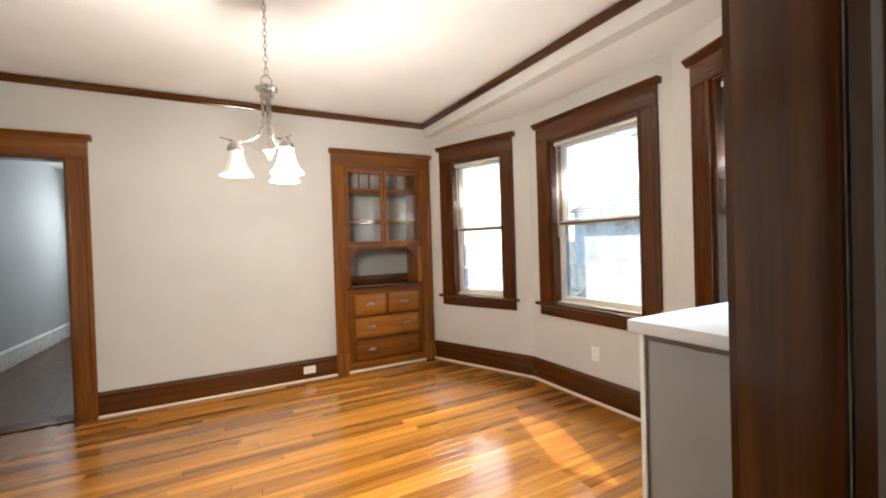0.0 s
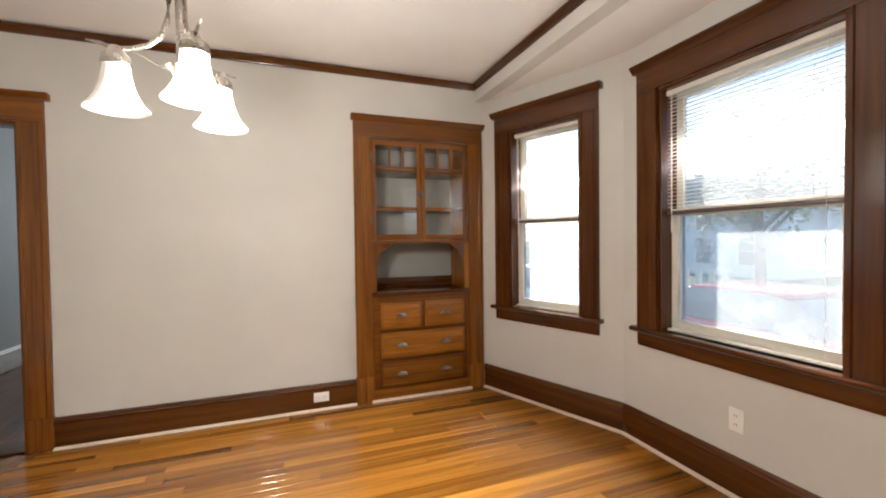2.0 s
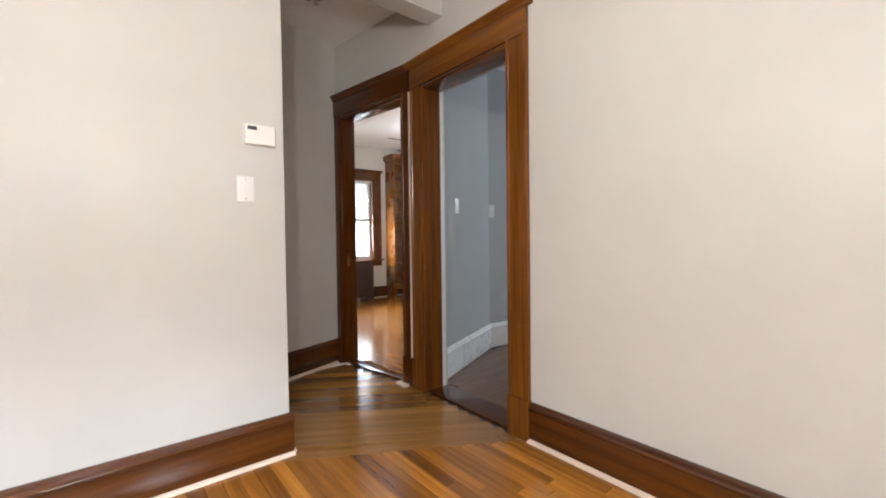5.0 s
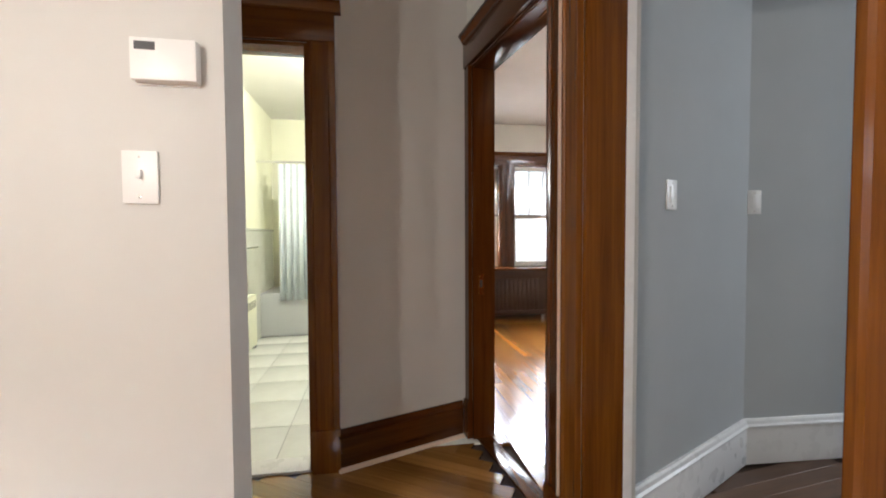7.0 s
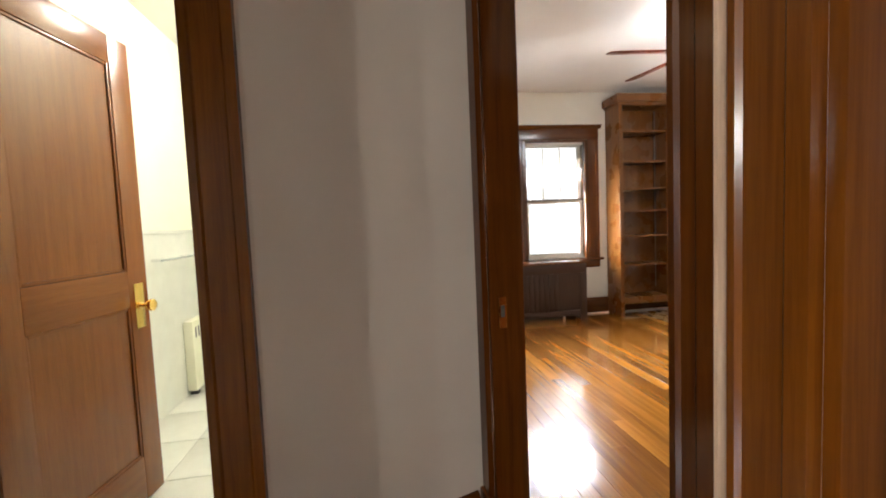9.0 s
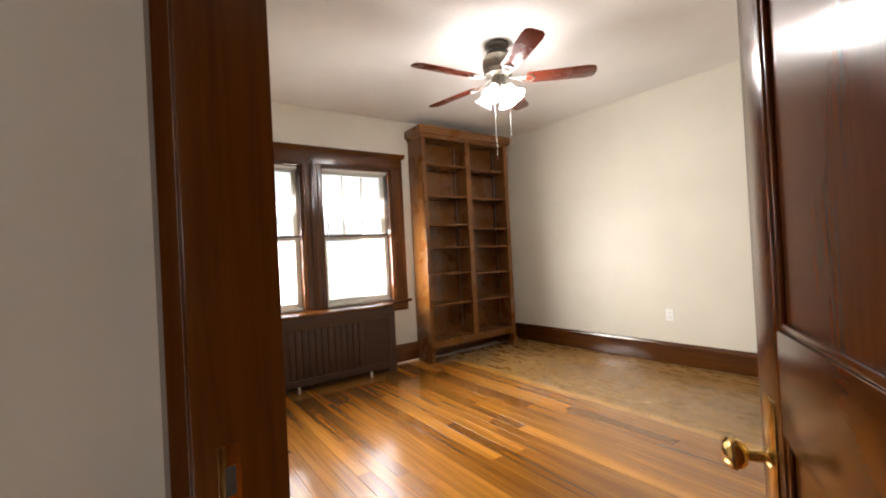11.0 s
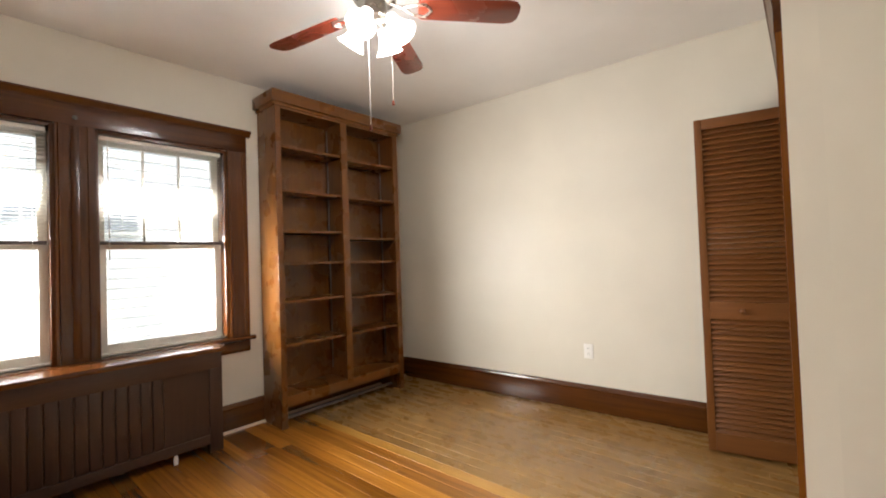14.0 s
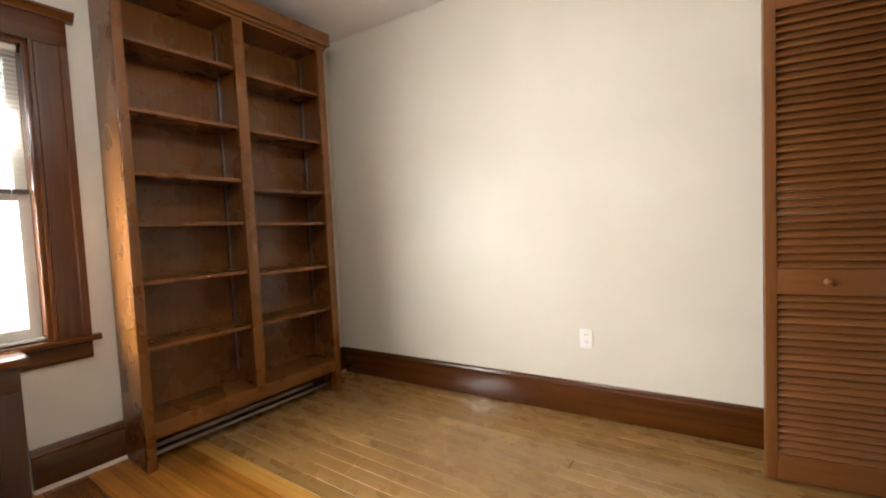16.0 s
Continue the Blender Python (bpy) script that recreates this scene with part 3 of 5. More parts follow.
tagged(part("trim", bx(-3.90, -3.12, 0.012, 0.2, -0.004, 0.008), TRIM, bevel=0.003), "dark worn wooden threshold", "threshold", kind="structure")
tagged(part("trim", bx(0.155, 0.895, 0.02, 0.11, -0.004, 0.008, m=M_SD), TRIM, bevel=0.003), "dark worn wooden threshold", "threshold", kind="structure")
tagged(part("trim", bx(0.29, 0.97, 0.0, 0.13, -0.004, 0.012, m=M_BA), WHITE_PAINT, bevel=0.003), "white stone bathroom threshold", "threshold", kind="structure")
tagged(part("trim", ubx(-4.026, -4.019, -0.028, -0.004, 0.21, 2.07), SHOE, m=UP), "pale strip of bare plaster between two door casings", "filler strip", kind="structure")
tagged(part("trim", bx(-4.155, -4.05, -0.075, -0.03, 0.001, 0.016, m=pose(0, 0, 0)), SHOE), "pale shoe strip at the foot of the post", "shoe strip", kind="structure")


# ---- windows ----
def window(name, m, o, label, left=True, right=True, head=True, sill=True, grid=False, blind_to=1.46, wc=0.14, power=8.0, spread=84.0, slant=0.0, fall=0.8, tilt=8.0):
    u0, u1, z0, z1 = o
    th = tagged(new(name), label, "window", kind="structure")
    th.matrix_world = m
    if left:
        side_casing(th, u0 - wc, u0, z0, z1, TRIM, False)
    if right:
        side_casing(th, u1, u1 + wc, z0, z1, TRIM, False)
    if head:
        head_casing(th, u0 - wc, u1 + wc, z1, TRIM, 0.18)
    if sill:
        st = part("sill", prism(bmesh.new(), [(0.05, z0 - 0.03), (-0.05, z0 - 0.03), (-0.06, z0 - 0.02), (-0.06, z0 - 0.008), (-0.05, z0), (0.05, z0)], u0 - wc - 0.03, u1 + wc + 0.03), TRIM, th)
        part("apron", prism(bmesh.new(), [(0, z0 - 0.12), (-0.012, z0 - 0.12), (-0.02, z0 - 0.10), (-0.02, z0 - 0.04), (-0.034, z0 - 0.03), (0, z0 - 0.03)], u0 - wc, u1 + wc), TRIM, st)
    fr = part("window_frame", ubx(u0 - 0.001, u0 + 0.022, 0, 0.2, z0, z1), TRIM, th, m=UP, bevel=0.002)
    part("jamb", ubx(u1 - 0.022, u1 + 0.001, 0, 0.2, z0, z1), TRIM, th, m=UP, bevel=0.002)
    part("head_jamb", bx(u0 + 0.022, u1 - 0.022, 0, 0.2, z1 - 0.022, z1), TRIM, th, bevel=0.002)
    part("stool_board", bx(u0 + 0.022, u1 - 0.022, 0.05, 0.2, z0 - 0.02, z0 + 0.012), SASH, th, bevel=0.002)
    a, b, mid = u0 + 0.022, u1 - 0.022, z0 + (z1 - z0) * 0.49

    def sash(nm, y, s0, s1, bars):
        ob = part(nm, ubx(a, a + 0.045, y, y + 0.035, s0, s1), SASH, th, m=UP, bevel=0.003)
        inv = UP.inverted()
        for nm2, q in (("stile", (b - 0.045, b, y, y + 0.035, s0, s1)), ("rail", (a + 0.045, b - 0.045, y, y + 0.035, s0, s0 + 0.05)), ("rail", (a + 0.045, b - 0.045, y, y + 0.035, s1 - 0.04, s1))):
            part(nm2, bx(*q), SASH, ob, m=inv, bevel=0.003)
        pane = part("pane", bx(a + 0.043, b - 0.043, y + 0.015, y + 0.019, s0 + 0.048, s1 - 0.038), PANE, ob, m=inv)
        pane.visible_shadow = False
        if bars:
            for k in (1, 2):
                u = a + 0.045 + (b - a - 0.09) * k / 3
                part("muntin", bx(u - 0.007, u + 0.007, y + 0.006, y + 0.03, s0 + 0.05, s1 - 0.04), SASH, ob, m=inv)
            zc = (s0 + s1) / 2
            part("muntin", bx(a + 0.045, b - 0.045, y + 0.008, y + 0.028, zc - 0.007, zc + 0.007), SASH, ob, m=inv)

    sash("lower_sash", 0.085, z0 + 0.012, mid + 0.02, False)
    sash("upper_sash", 0.125, mid - 0.02, z1 - 0.022, grid)
    # blind drawn half way, slats open
    bl = thing("venetian_blind", "pale half-lowered venetian blind with open slats and dark bottom rail" if tilt > 0 else "pale closed venetian blind added out of view to block the sun", "window blind", m, "window blinds")
    hr = part("headrail", bx(a + 0.01, b - 0.01, 0.03, 0.065, z1 - 0.052, z1 - 0.024), BLIND, bl, bevel=0.003)
    slat = None
    n = int((z1 - 0.06 - blind_to) / 0.0215)
    c, s = math.cos(radians(tilt)), math.sin(radians(tilt))
    for k in range(n):
        z = z1 - 0.066 - k * 0.0215
        if slat is None:
            bm = prism(bmesh.new(), [(-0.0125 * c, -0.0125 * s - 0.0004), (0, 0.0016), (0.0125 * c, 0.0125 * s - 0.0004), (0.0125 * c, 0.0125 * s + 0.0003), (0, 0.0023), (-0.0125 * c, -0.0125 * s + 0.0003)], a + 0.012, b - 0.012)
            slat = part("slat", bm, BLIND, bl)
            slat.location = (0, 0.048, z)
        else:
            ob = new("slat", slat.data)
            ob.parent = bl
            ob.location = (0, 0.048, z)
    part("bottom_rail", bx(a + 0.01, b - 0.01, 0.034, 0.062, blind_to - 0.016, blind_to + 0.006), DARK_RAIL, bl, "dark bottom rail", bevel=0.003)
    for u in (a + 0.12, b - 0.12):
        part("ladder_cord", tube(bmesh.new(), [(u, 0.034, z1 - 0.05), (u, 0.034, blind_to)], 0.0012, 5), BLIND, bl)
    part("tilt_wand", tube(bmesh.new(), [(a + 0.05, 0.026, z1 - 0.05), (a + 0.052, 0.024, blind_to - 0.12)], 0.003, 6), PLASTIC, bl)
    part("pull_cord", tube(bmesh.new(), [(b - 0.07, 0.026, z1 - 0.05), (b - 0.07, 0.024, z0 + 0.04)], 0.0012, 5), PLASTIC, bl)
    # the sky's light falls inwards and down through the upper opening
    mid_p = m @ Vector(((u0 + u1) / 2, 0.015, z1 - 0.3))
    inward = m.to_3x3() @ Vector((0, -1, -fall))
    area_lamp("window_daylight", look(mid_p, mid_p + inward), u1 - u0 - 0.1, 0.4, power, (0.92, 0.96, 1.0), spread)
    if slant:
        # extra fill lamp raking along the room, in place of light off the house next door
        low_p = m @ Vector(((u0 + u1) / 2, 0.075, z0 + 0.45))
        raking = m.to_3x3() @ Vector((1.35, -1, -0.15))
        area_lamp("window_daylight", look(low_p, low_p + raking), u1 - u0 - 0.1, 0.7, slant, (1.0, 0.97, 0.92), 100.0)
    return th


window("window_1", M_B1, BAY_WIN_1, "narrow sash window with dark wooden casing", power=6, spread=72.0, fall=1.2)
window("window_2", M_B2, BAY_WIN_2, "wide sash window with dark wooden casing", power=8, spread=72.0, fall=1.3)
window("window_3", M_B3, BAY_WIN_3, "narrow sash window with dark wooden casing", grid=True, power=11, spread=72.0, fall=1.2)
# unseen window added to brighten the passage; its shut blind blocks the sun
window("unseen_passage_window", M_GE, (0.55, 1.3, 0.75, 2.2), "unseen sash window added at the end of the passage with a lowered blind", blind_to=0.80, power=14.0, spread=170.0, fall=0.3, tilt=-62.0)
w4 = window("window_4", M_SW, S_WIN_L, "paired sash window with dark wooden casing", True, False, False, False, True, 1.42, 0.14, 6.5, 58.0, 8.0, 0.9)
w5 = window("window_5", M_SW, S_WIN_R, "paired sash window with dark wooden casing", False, True, False, False, True, 1.42, 0.14, 6.5, 58.0, 8.0, 0.9)
head_casing(w4, S_WIN_L[0] - 0.14, S_WIN_R[1] + 0.14, 2.12, TRIM, 0.17)
side_casing(w4, S_WIN_L[1], S_WIN_R[0], 0.70, 2.12, TRIM, False)
part("mullion_bead", ubx(1.28, 1.32, -0.032, -0.017, 0.72, 2.11), TRIM, w4, m=UP, bevel=0.004)
part("knob", lathe(bmesh.new(), [(0.006, 0), (0.006, 0.012), (0.012, 0.018), (0.012, 0.026), (0.0, 0.03)], 12, pose(1.30, -0.026, 2.16, 90)), PEWTER, w4, smooth=True)
st = part("sill", prism(bmesh.new(), [(0.05, 0.67), (-0.05, 0.67), (-0.06, 0.68), (-0.06, 0.692), (-0.05, 0.70), (0.05, 0.70)], S_WIN_L[0] - 0.17, S_WIN_R[1] + 0.17), TRIM, w4)
part("apron", prism(bmesh.new(), [(0, 0.58), (-0.012, 0.58), (-0.02, 0.6), (-0.02, 0.66), (-0.034, 0.67), (0, 0.67)], S_WIN_L[0] - 0.14, S_WIN_R[1] + 0.14), TRIM, st)


# ---- dining room: built-in china cabinet ----
def china_cabinet():
    th = thing("china_cabinet", "built-in amber wooden china cabinet with glazed doors and drawers", "china cabinet", pose(0, 0, 0))
    W0, W1, L0, L1 = -1.07, 0.05, -0.94, -0.08
    side_casing(th, W0, L0, 0.002, 2.15, TRIM_HONEY)
    side_casing(th, L1, W1, 0.002, 2.15, TRIM_HONEY)
    head_casing(th, W0, W1, 2.15, TRIM_HONEY, 0.165, 0.018)
    # carcass
    part("side_panel", bx(L0, L0 + 0.02, 0.0, 0.36, 0.0, 2.13), TRIM_HONEY, th)
    part("side_panel", bx(L1 - 0.02, L1, 0.0, 0.36, 0.0, 2.13), TRIM_HONEY, th)
    part("back_panel", bx(L0, L1, 0.36, 0.38, 0.0, 2.15), CABINET_BACK, th, "grey-green painted back")
    part("top_panel", bx(L0, L1, 0.0, 0.36, 2.13, 2.149), TRIM_HONEY, th)
    for z in (1.91, 1.595):
        part("shelf", bx(L0 + 0.02, L1 - 0.02, 0.06, 0.36, z - 0.03, z), TRIM_HONEY, th)
    part("upper_floor", bx(L0 + 0.02, L1 - 0.02, -0.028, 0.36, 1.288, 1.312), TRIM_HONEY, th, bevel=0.004)
    # glazed doors
    for x0, x1, knob in ((L0 + 0.012, -0.512, True), (-0.508, L1 - 0.012, False)):
        d = part("cabinet_door", ubx(x0, x0 + 0.035, -0.012, 0.012, 1.315, 2.125), TRIM_HONEY, th, m=UP, bevel=0.003)
        inv = UP.inverted()
        part("stile", ubx(x1 - 0.035, x1, -0.012, 0.012, 1.315, 2.125), TRIM_HONEY, d, bevel=0.003)
        part("rail", bx(x0 + 0.035, x1 - 0.035, -0.012, 0.012, 1.315, 1.362), TRIM_HONEY, d, m=inv, bevel=0.003)
        part("rail", bx(x0 + 0.035, x1 - 0.035, -0.012, 0.012, 2.085, 2.125), TRIM_HONEY, d, m=inv, bevel=0.003)
        part("muntin", bx(x0 + 0.035, x1 - 0.035, -0.010, 0.010, 1.905, 1.922), TRIM_HONEY, d, m=inv)
        for k in (1, 2):
            u = x0 + 0.035 + (x1 - x0 - 0.07) * k / 3
            part("muntin", bx(u - 0.009, u + 0.009, -0.010, 0.010, 1.922, 2.085), TRIM_HONEY, d, m=inv)
        part("pane", bx(x0 + 0.033, x1 - 0.033, 0.0, 0.004, 1.36, 2.087), GLASS, d, m=inv).visible_shadow = False
        if knob:
            part("knob", lathe(bmesh.new(), [(0.008, 0), (0.008, 0.01), (0.019, 0.016), (0.021, 0.024), (0.015, 0.031), (0, 0.033)], 16, pose(x1 - 0.017, -0.012, 1.70, 90)), PEWTER, d, m=inv, smooth=True)
        for z in (1.48, 2.0):
            part("hinge", bx(*((x0 - 0.006, x0 + 0.006) if knob else (x1 - 0.006, x1 + 0.006)), -0.018, -0.010, z - 0.03, z + 0.03), PEWTER, d, m=inv)
    # open niche with scrolled brackets
    for sgn, xb in ((1, L0 + 0.02), (-1, L1 - 0.02)):
        pts = [(0, 1.287), (0.15, 1.287), (0.15, 1.272), (0.125, 1.262), (0.10, 1.237), (0.072, 1.224), (0.055, 1.197), (0.042, 1.162), (0.045, 1.132), (0.03, 1.102), (0.018, 1.062), (0.0, 1.052)]
        bm = bmesh.new()
        a = [bm.verts.new((xb + sgn * u, -0.010, z)) for u, z in pts]
        b = [bm.verts.new((xb + sgn * u, 0.012, z)) for u, z in pts]
        bm.faces.new(a)
        bm.faces.new(b[::-1])
        for i in range(len(pts)):
            bm.faces.new((a[i], b[i], b[(i + 1) % len(pts)], a[(i + 1) % len(pts)]))
        part("bracket", bm, TRIM_HONEY, th, "scroll-cut corner bracket")
        part("face_stile", ubx(min(xb - sgn * 0.02, xb + sgn * 0.025), max(xb - sgn * 0.02, xb + sgn * 0.025), -0.014, 0.0, 0.89, 1.287), TRIM_HONEY, th, m=UP)
    part("counter", bx(L0 + 0.001, L1 - 0.001, -0.035, 0.36, 0.86, 0.888), TRIM, th, "dark varnished counter", bevel=0.005)
    part("splash_rail", bx(L0 + 0.02, L1 - 0.02, 0.34, 0.36, 0.889, 0.975), TRIM, th, bevel=0.003)
    # drawer case
    part("face_frame", bx(L0 + 0.02, L1 - 0.02, -0.006, 0.012, 0.05, 0.86), TRIM_HONEY, th)
    part("base_rail", bx(L0, L1, -0.024, -0.006, 0.018, 0.10), TRIM_HONEY, th, bevel=0.002)
    part("shoe", prism(bmesh.new(), [(-0.024, 0.001), (-0.045, 0.001), (-0.045, 0.007), (-0.036, 0.017), (-0.024, 0.018)], L0 - 0.01, L1 + 0.01), SHOE, th, "pale unfinished shoe strip")
    for x0, x1, z0, z1, pulls in ((-0.875, -0.525, 0.585, 0.80, 1), (-0.495, -0.135, 0.585, 0.80, 1), (-0.875, -0.135, 0.345, 0.555, 2), (-0.875, -0.135, 0.105, 0.32, 2)):
        dw = DRAWER_WOOD if z0 > 0.2 else TRIM_HONEY
        d = part("drawer", bx(x0, x1, -0.03, -0.006, z0, z1), dw, th, "raised amber wooden drawer front", bevel=0.007)
        part("field", bx(x0 + 0.02, x1 - 0.02, -0.034, -0.0295, z0 + 0.02, z1 - 0.02), dw, d, bevel=0.003)
        for k in range(pulls):
            xc = (x0 + x1) / 2 if pulls == 1 else (x0 + 0.175 if k == 0 else x1 - 0.175)
            zc = (z0 + z1) / 2 + 0.005
            bm = bmesh.new()
            seg = 10
            rows = []
            for i in range(6):
                ph = math.pi / 2 * i / 5
                rows.append([bm.verts.new((xc + 0.046 * math.cos(math.pi * j / seg) * math.cos(ph * 0.55), -0.034 - 0.024 * math.sin(ph), zc - 0.013 + 0.028 * math.sin(math.pi * j / seg) * math.cos(ph))) for j in range(seg + 1)])
            for p, q in zip(rows, rows[1:]):
                for j in range(seg):
                    bm.faces.new((p[j], p[j + 1], q[j + 1], q[j]))
            pull = part("cup_pull", bm, AGED, d, "aged nickel cup pull", smooth=True)
            sol = pull.modifiers.new("thick", "SOLIDIFY")
            sol.thickness = 0.002


china_cabinet()


# ---- dining room: chandelier ----
def bell_shade(mat, parent, m, size=1.0, seg=36):
    s = size
    prof = [(0.024 * s, 0.0), (0.031 * s, -0.006 * s), (0.034 * s, -0.03 * s), (0.04 * s, -0.06 * s), (0.052 * s, -0.095 * s), (0.067 * s, -0.122 * s), (0.079 * s, -0.136 * s), (0.083 * s, -0.140 * s)]
    bm = lathe(bmesh.new(), prof, seg, m, 0.018, 6)
    ob = part("shade", bm, mat, parent, "frosted bell-shaped glass shade", smooth=True)
    ob.visible_shadow = False
    sol = ob.modifiers.new("thick", "SOLIDIFY")
    sol.thickness = 0.003
    return ob


def chandelier():
    cx, cy = -1.849, -1.918
    th = thing("chandelier", "brushed nickel three-arm chandelier with frosted bell shades", "ceiling lamp", pose(cx, cy, H))
    part("canopy", lathe(bmesh.new(), [(0.065, 0), (0.065, -0.008), (0.05, -0.022), (0.02, -0.03), (0.0, -0.031)], 24), NICKEL, th, smooth=True)
    z, k = -0.03, 0
    while z > -0.455:
        pts = [(0.009 * math.cos(a) * (1, 0)[k % 2], 0.009 * math.cos(a) * (0, 1)[k % 2], z - 0.018 + 0.02 * math.sin(a)) for a in (2 * math.pi * i / 10 for i in range(10))]
        part("chain_link", tube(bmesh.new(), pts, 0.0026, 6, True), NICKEL, th, smooth=True)
        z -= 0.033
        k += 1
    part("hoop", tube(bmesh.new(), [(0.026 * math.cos(a), 0, -0.492 + 0.026 * math.sin(a)) for a in (2 * math.pi * i / 20 for i in range(20))], 0.004, 8, True), NICKEL, th, smooth=True)
    part("hub", lathe(bmesh.new(), [(0.0, -0.515), (0.012, -0.518), (0.05, -0.524), (0.056, -0.532), (0.052, -0.545), (0.034, -0.552), (0.03, -0.562), (0.038, -0.570), (0.034, -0.582), (0.0, -0.584)], 24), NICKEL, th, smooth=True)
    part("stem", tube(bmesh.new(), [(0, 0, -0.58), (0, 0, -0.86)], 0.006, 10), NICKEL, th, smooth=True)
    part("finial", lathe(bmesh.new(), [(0.0, -0.845), (0.03, -0.85), (0.034, -0.856), (0.02, -0.875), (0.008, -0.9), (0, -0.91)], 20), NICKEL, th, smooth=True)
    for i, (ang, mat, on) in enumerate(((55, SHADE_ON, 1), (175, SHADE_DIM, 0), (295, SHADE_ON, 1))):
        r = pose(0, 0, 0, 0, 0, ang)
        R = 0.157
        pts = [(0.022, 0, -0.575), (0.022, 0, -0.66), (0.026, 0, -0.72), (0.042, 0, -0.77), (0.075, 0, -0.80), (0.12, 0, -0.815), (0.16, 0, -0.818), (R + 0.035, 0, -0.806), (R + 0.07, 0, -0.80)]
        arm = part("arm", tube(bmesh.new(), [r @ Vector(p) for p in pts], [0.008] * 4 + [0.007] * 2 + [0.006, 0.005, 0.002], 10), NICKEL, th, smooth=True)
        part("brace", tube(bmesh.new(), [r @ Vector(p) for p in ((0.02, 0, -0.865), (0.06, 0, -0.85), (0.11, 0, -0.822), (0.15, 0, -0.815))], 0.003, 8), NICKEL, arm, smooth=True)
        part("socket_cap", lathe(bmesh.new(), [(0.0, -0.81), (0.014, -0.812), (0.02, -0.825), (0.034, -0.84), (0.038, -0.862), (0.036, -0.868), (0, -0.868)], 20, r @ pose(R, 0, 0)), NICKEL, arm, smooth=True)
        bell_shade(mat, th, r @ pose(R, 0, -0.862), 0.93)
        if on:
            p = pose(cx, cy, H) @ r @ Vector((R, 0, -0.95))
            bulb_lamp("chandelier_bulb", p, 13.0, 0.03, (1.0, 0.91, 0.79))


chandelier()


# ---- dining room: white-topped counter beside the doorway ----
def half_counter():
    th = thing("counter", "half-height counter with white top and grey-beige painted body", "counter", pose(0, 0, 0))
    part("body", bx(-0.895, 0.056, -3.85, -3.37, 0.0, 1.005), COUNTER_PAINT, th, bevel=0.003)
    part("corner_bead", bx(-0.903, -0.893, -3.378, -3.362, 0.0, 1.004), WHITE_PAINT, th)
    part("top", bx(-0.925, 0.14, -3.849, -3.335, 1.006, 1.046), LAMINATE, th, "smooth white top", bevel=0.004)


half_counter()


# ---- small wall fittings ----
def outlet(m, u, z, label="white duplex electric outlet", wide=False, v=-0.002):
    th = thing("electric_outlet", label, "electric outlet", m, "electric outlets")
    w, h = (0.057, 0.036) if wide else (0.036, 0.058)
    part("cover_plate", bx(u - w, u + w, v - 0.006, v, z - h, z + h), PLASTIC, th, bevel=0.002)
    for s in (-1, 1):
        du, dz = (0.022 * s, 0) if wide else (0, 0.022 * s)
        sk = part("socket", bx(u + du - 0.014, u + du + 0.014, v - 0.008, v - 0.006, z + dz - 0.014, z + dz + 0.014), PLASTIC, th, bevel=0.002)
        for e in (-1, 1):
            part("slot", bx(u + du + e * 0.006 - 0.0015, u + du + e * 0.006 + 0.0015, v - 0.0085, v - 0.0078, z + dz - 0.004, z + dz + 0.006), SLOT, sk)


def light_switch(m, u, z, toggle=True, label="white light switch plate with a toggle"):
    th = thing("light_switch", label, "light switch", m, "light switches")
    part("cover_plate", bx(u - 0.036, u + 0.036, -0.007, -0.001, z - 0.058, z + 0.058), PLASTIC, th, bevel=0.002)
    if toggle:
        part("toggle", bx(u - 0.005, u + 0.005, -0.016, -0.007, z - 0.003, z + 0.016), PLASTIC, th, bevel=0.001)
        part("bezel", bx(u - 0.006, u + 0.006, -0.008, -0.0068, z - 0.014, z + 0.014), PLASTIC, th)
    else:
        part("rocker", bx(u - 0.017, u + 0.017, -0.011, -0.007, z - 0.033, z + 0.033), PLASTIC, th, bevel=0.002)
    for s in (-1, 1):
        part("screw", lathe(bmesh.new(), [(0.003, 0), (0.003, 0.0012), (0, 0.0015)], 8, pose(u, -0.007, z + s * 0.044, 90)), NICKEL, th)


outlet(M_CAB, along(-1.345), 0.105, "white outlet set sideways in the baseboard", True, -0.018)
outlet(M_B2, 0.74, 0.39)
outlet(M_SF, 1.97, 0.47, "white electric outlet on the cream wall")
light_switch(M_W, -1.175 - SOUTH, 1.285)
light_switch(M_G1, 0.30, 1.305, False, "white rocker switch on the grey wall")
light_switch(M_G2, 0.03, 1.305, False, "white rocker switch on the grey wall")


def thermostat():
    u = -1.112 - SOUTH
    th = thing("thermostat", "white boxy wall thermostat with a small display", "thermostat", M_W)
    part("body", bx(u - 0.066, u + 0.066, -0.03, -0.001, 1.49, 1.58), PLASTIC, th, bevel=0.005)
    part("display", bx(u - 0.055, u - 0.015, -0.0315, -0.0295, 1.553, 1.570), SLOT, th, "small grey display")
    part("base_plate", bx(u - 0.062, u + 0.062, -0.004, -0.0005, 1.486, 1.584), PLASTIC, th)


thermostat()


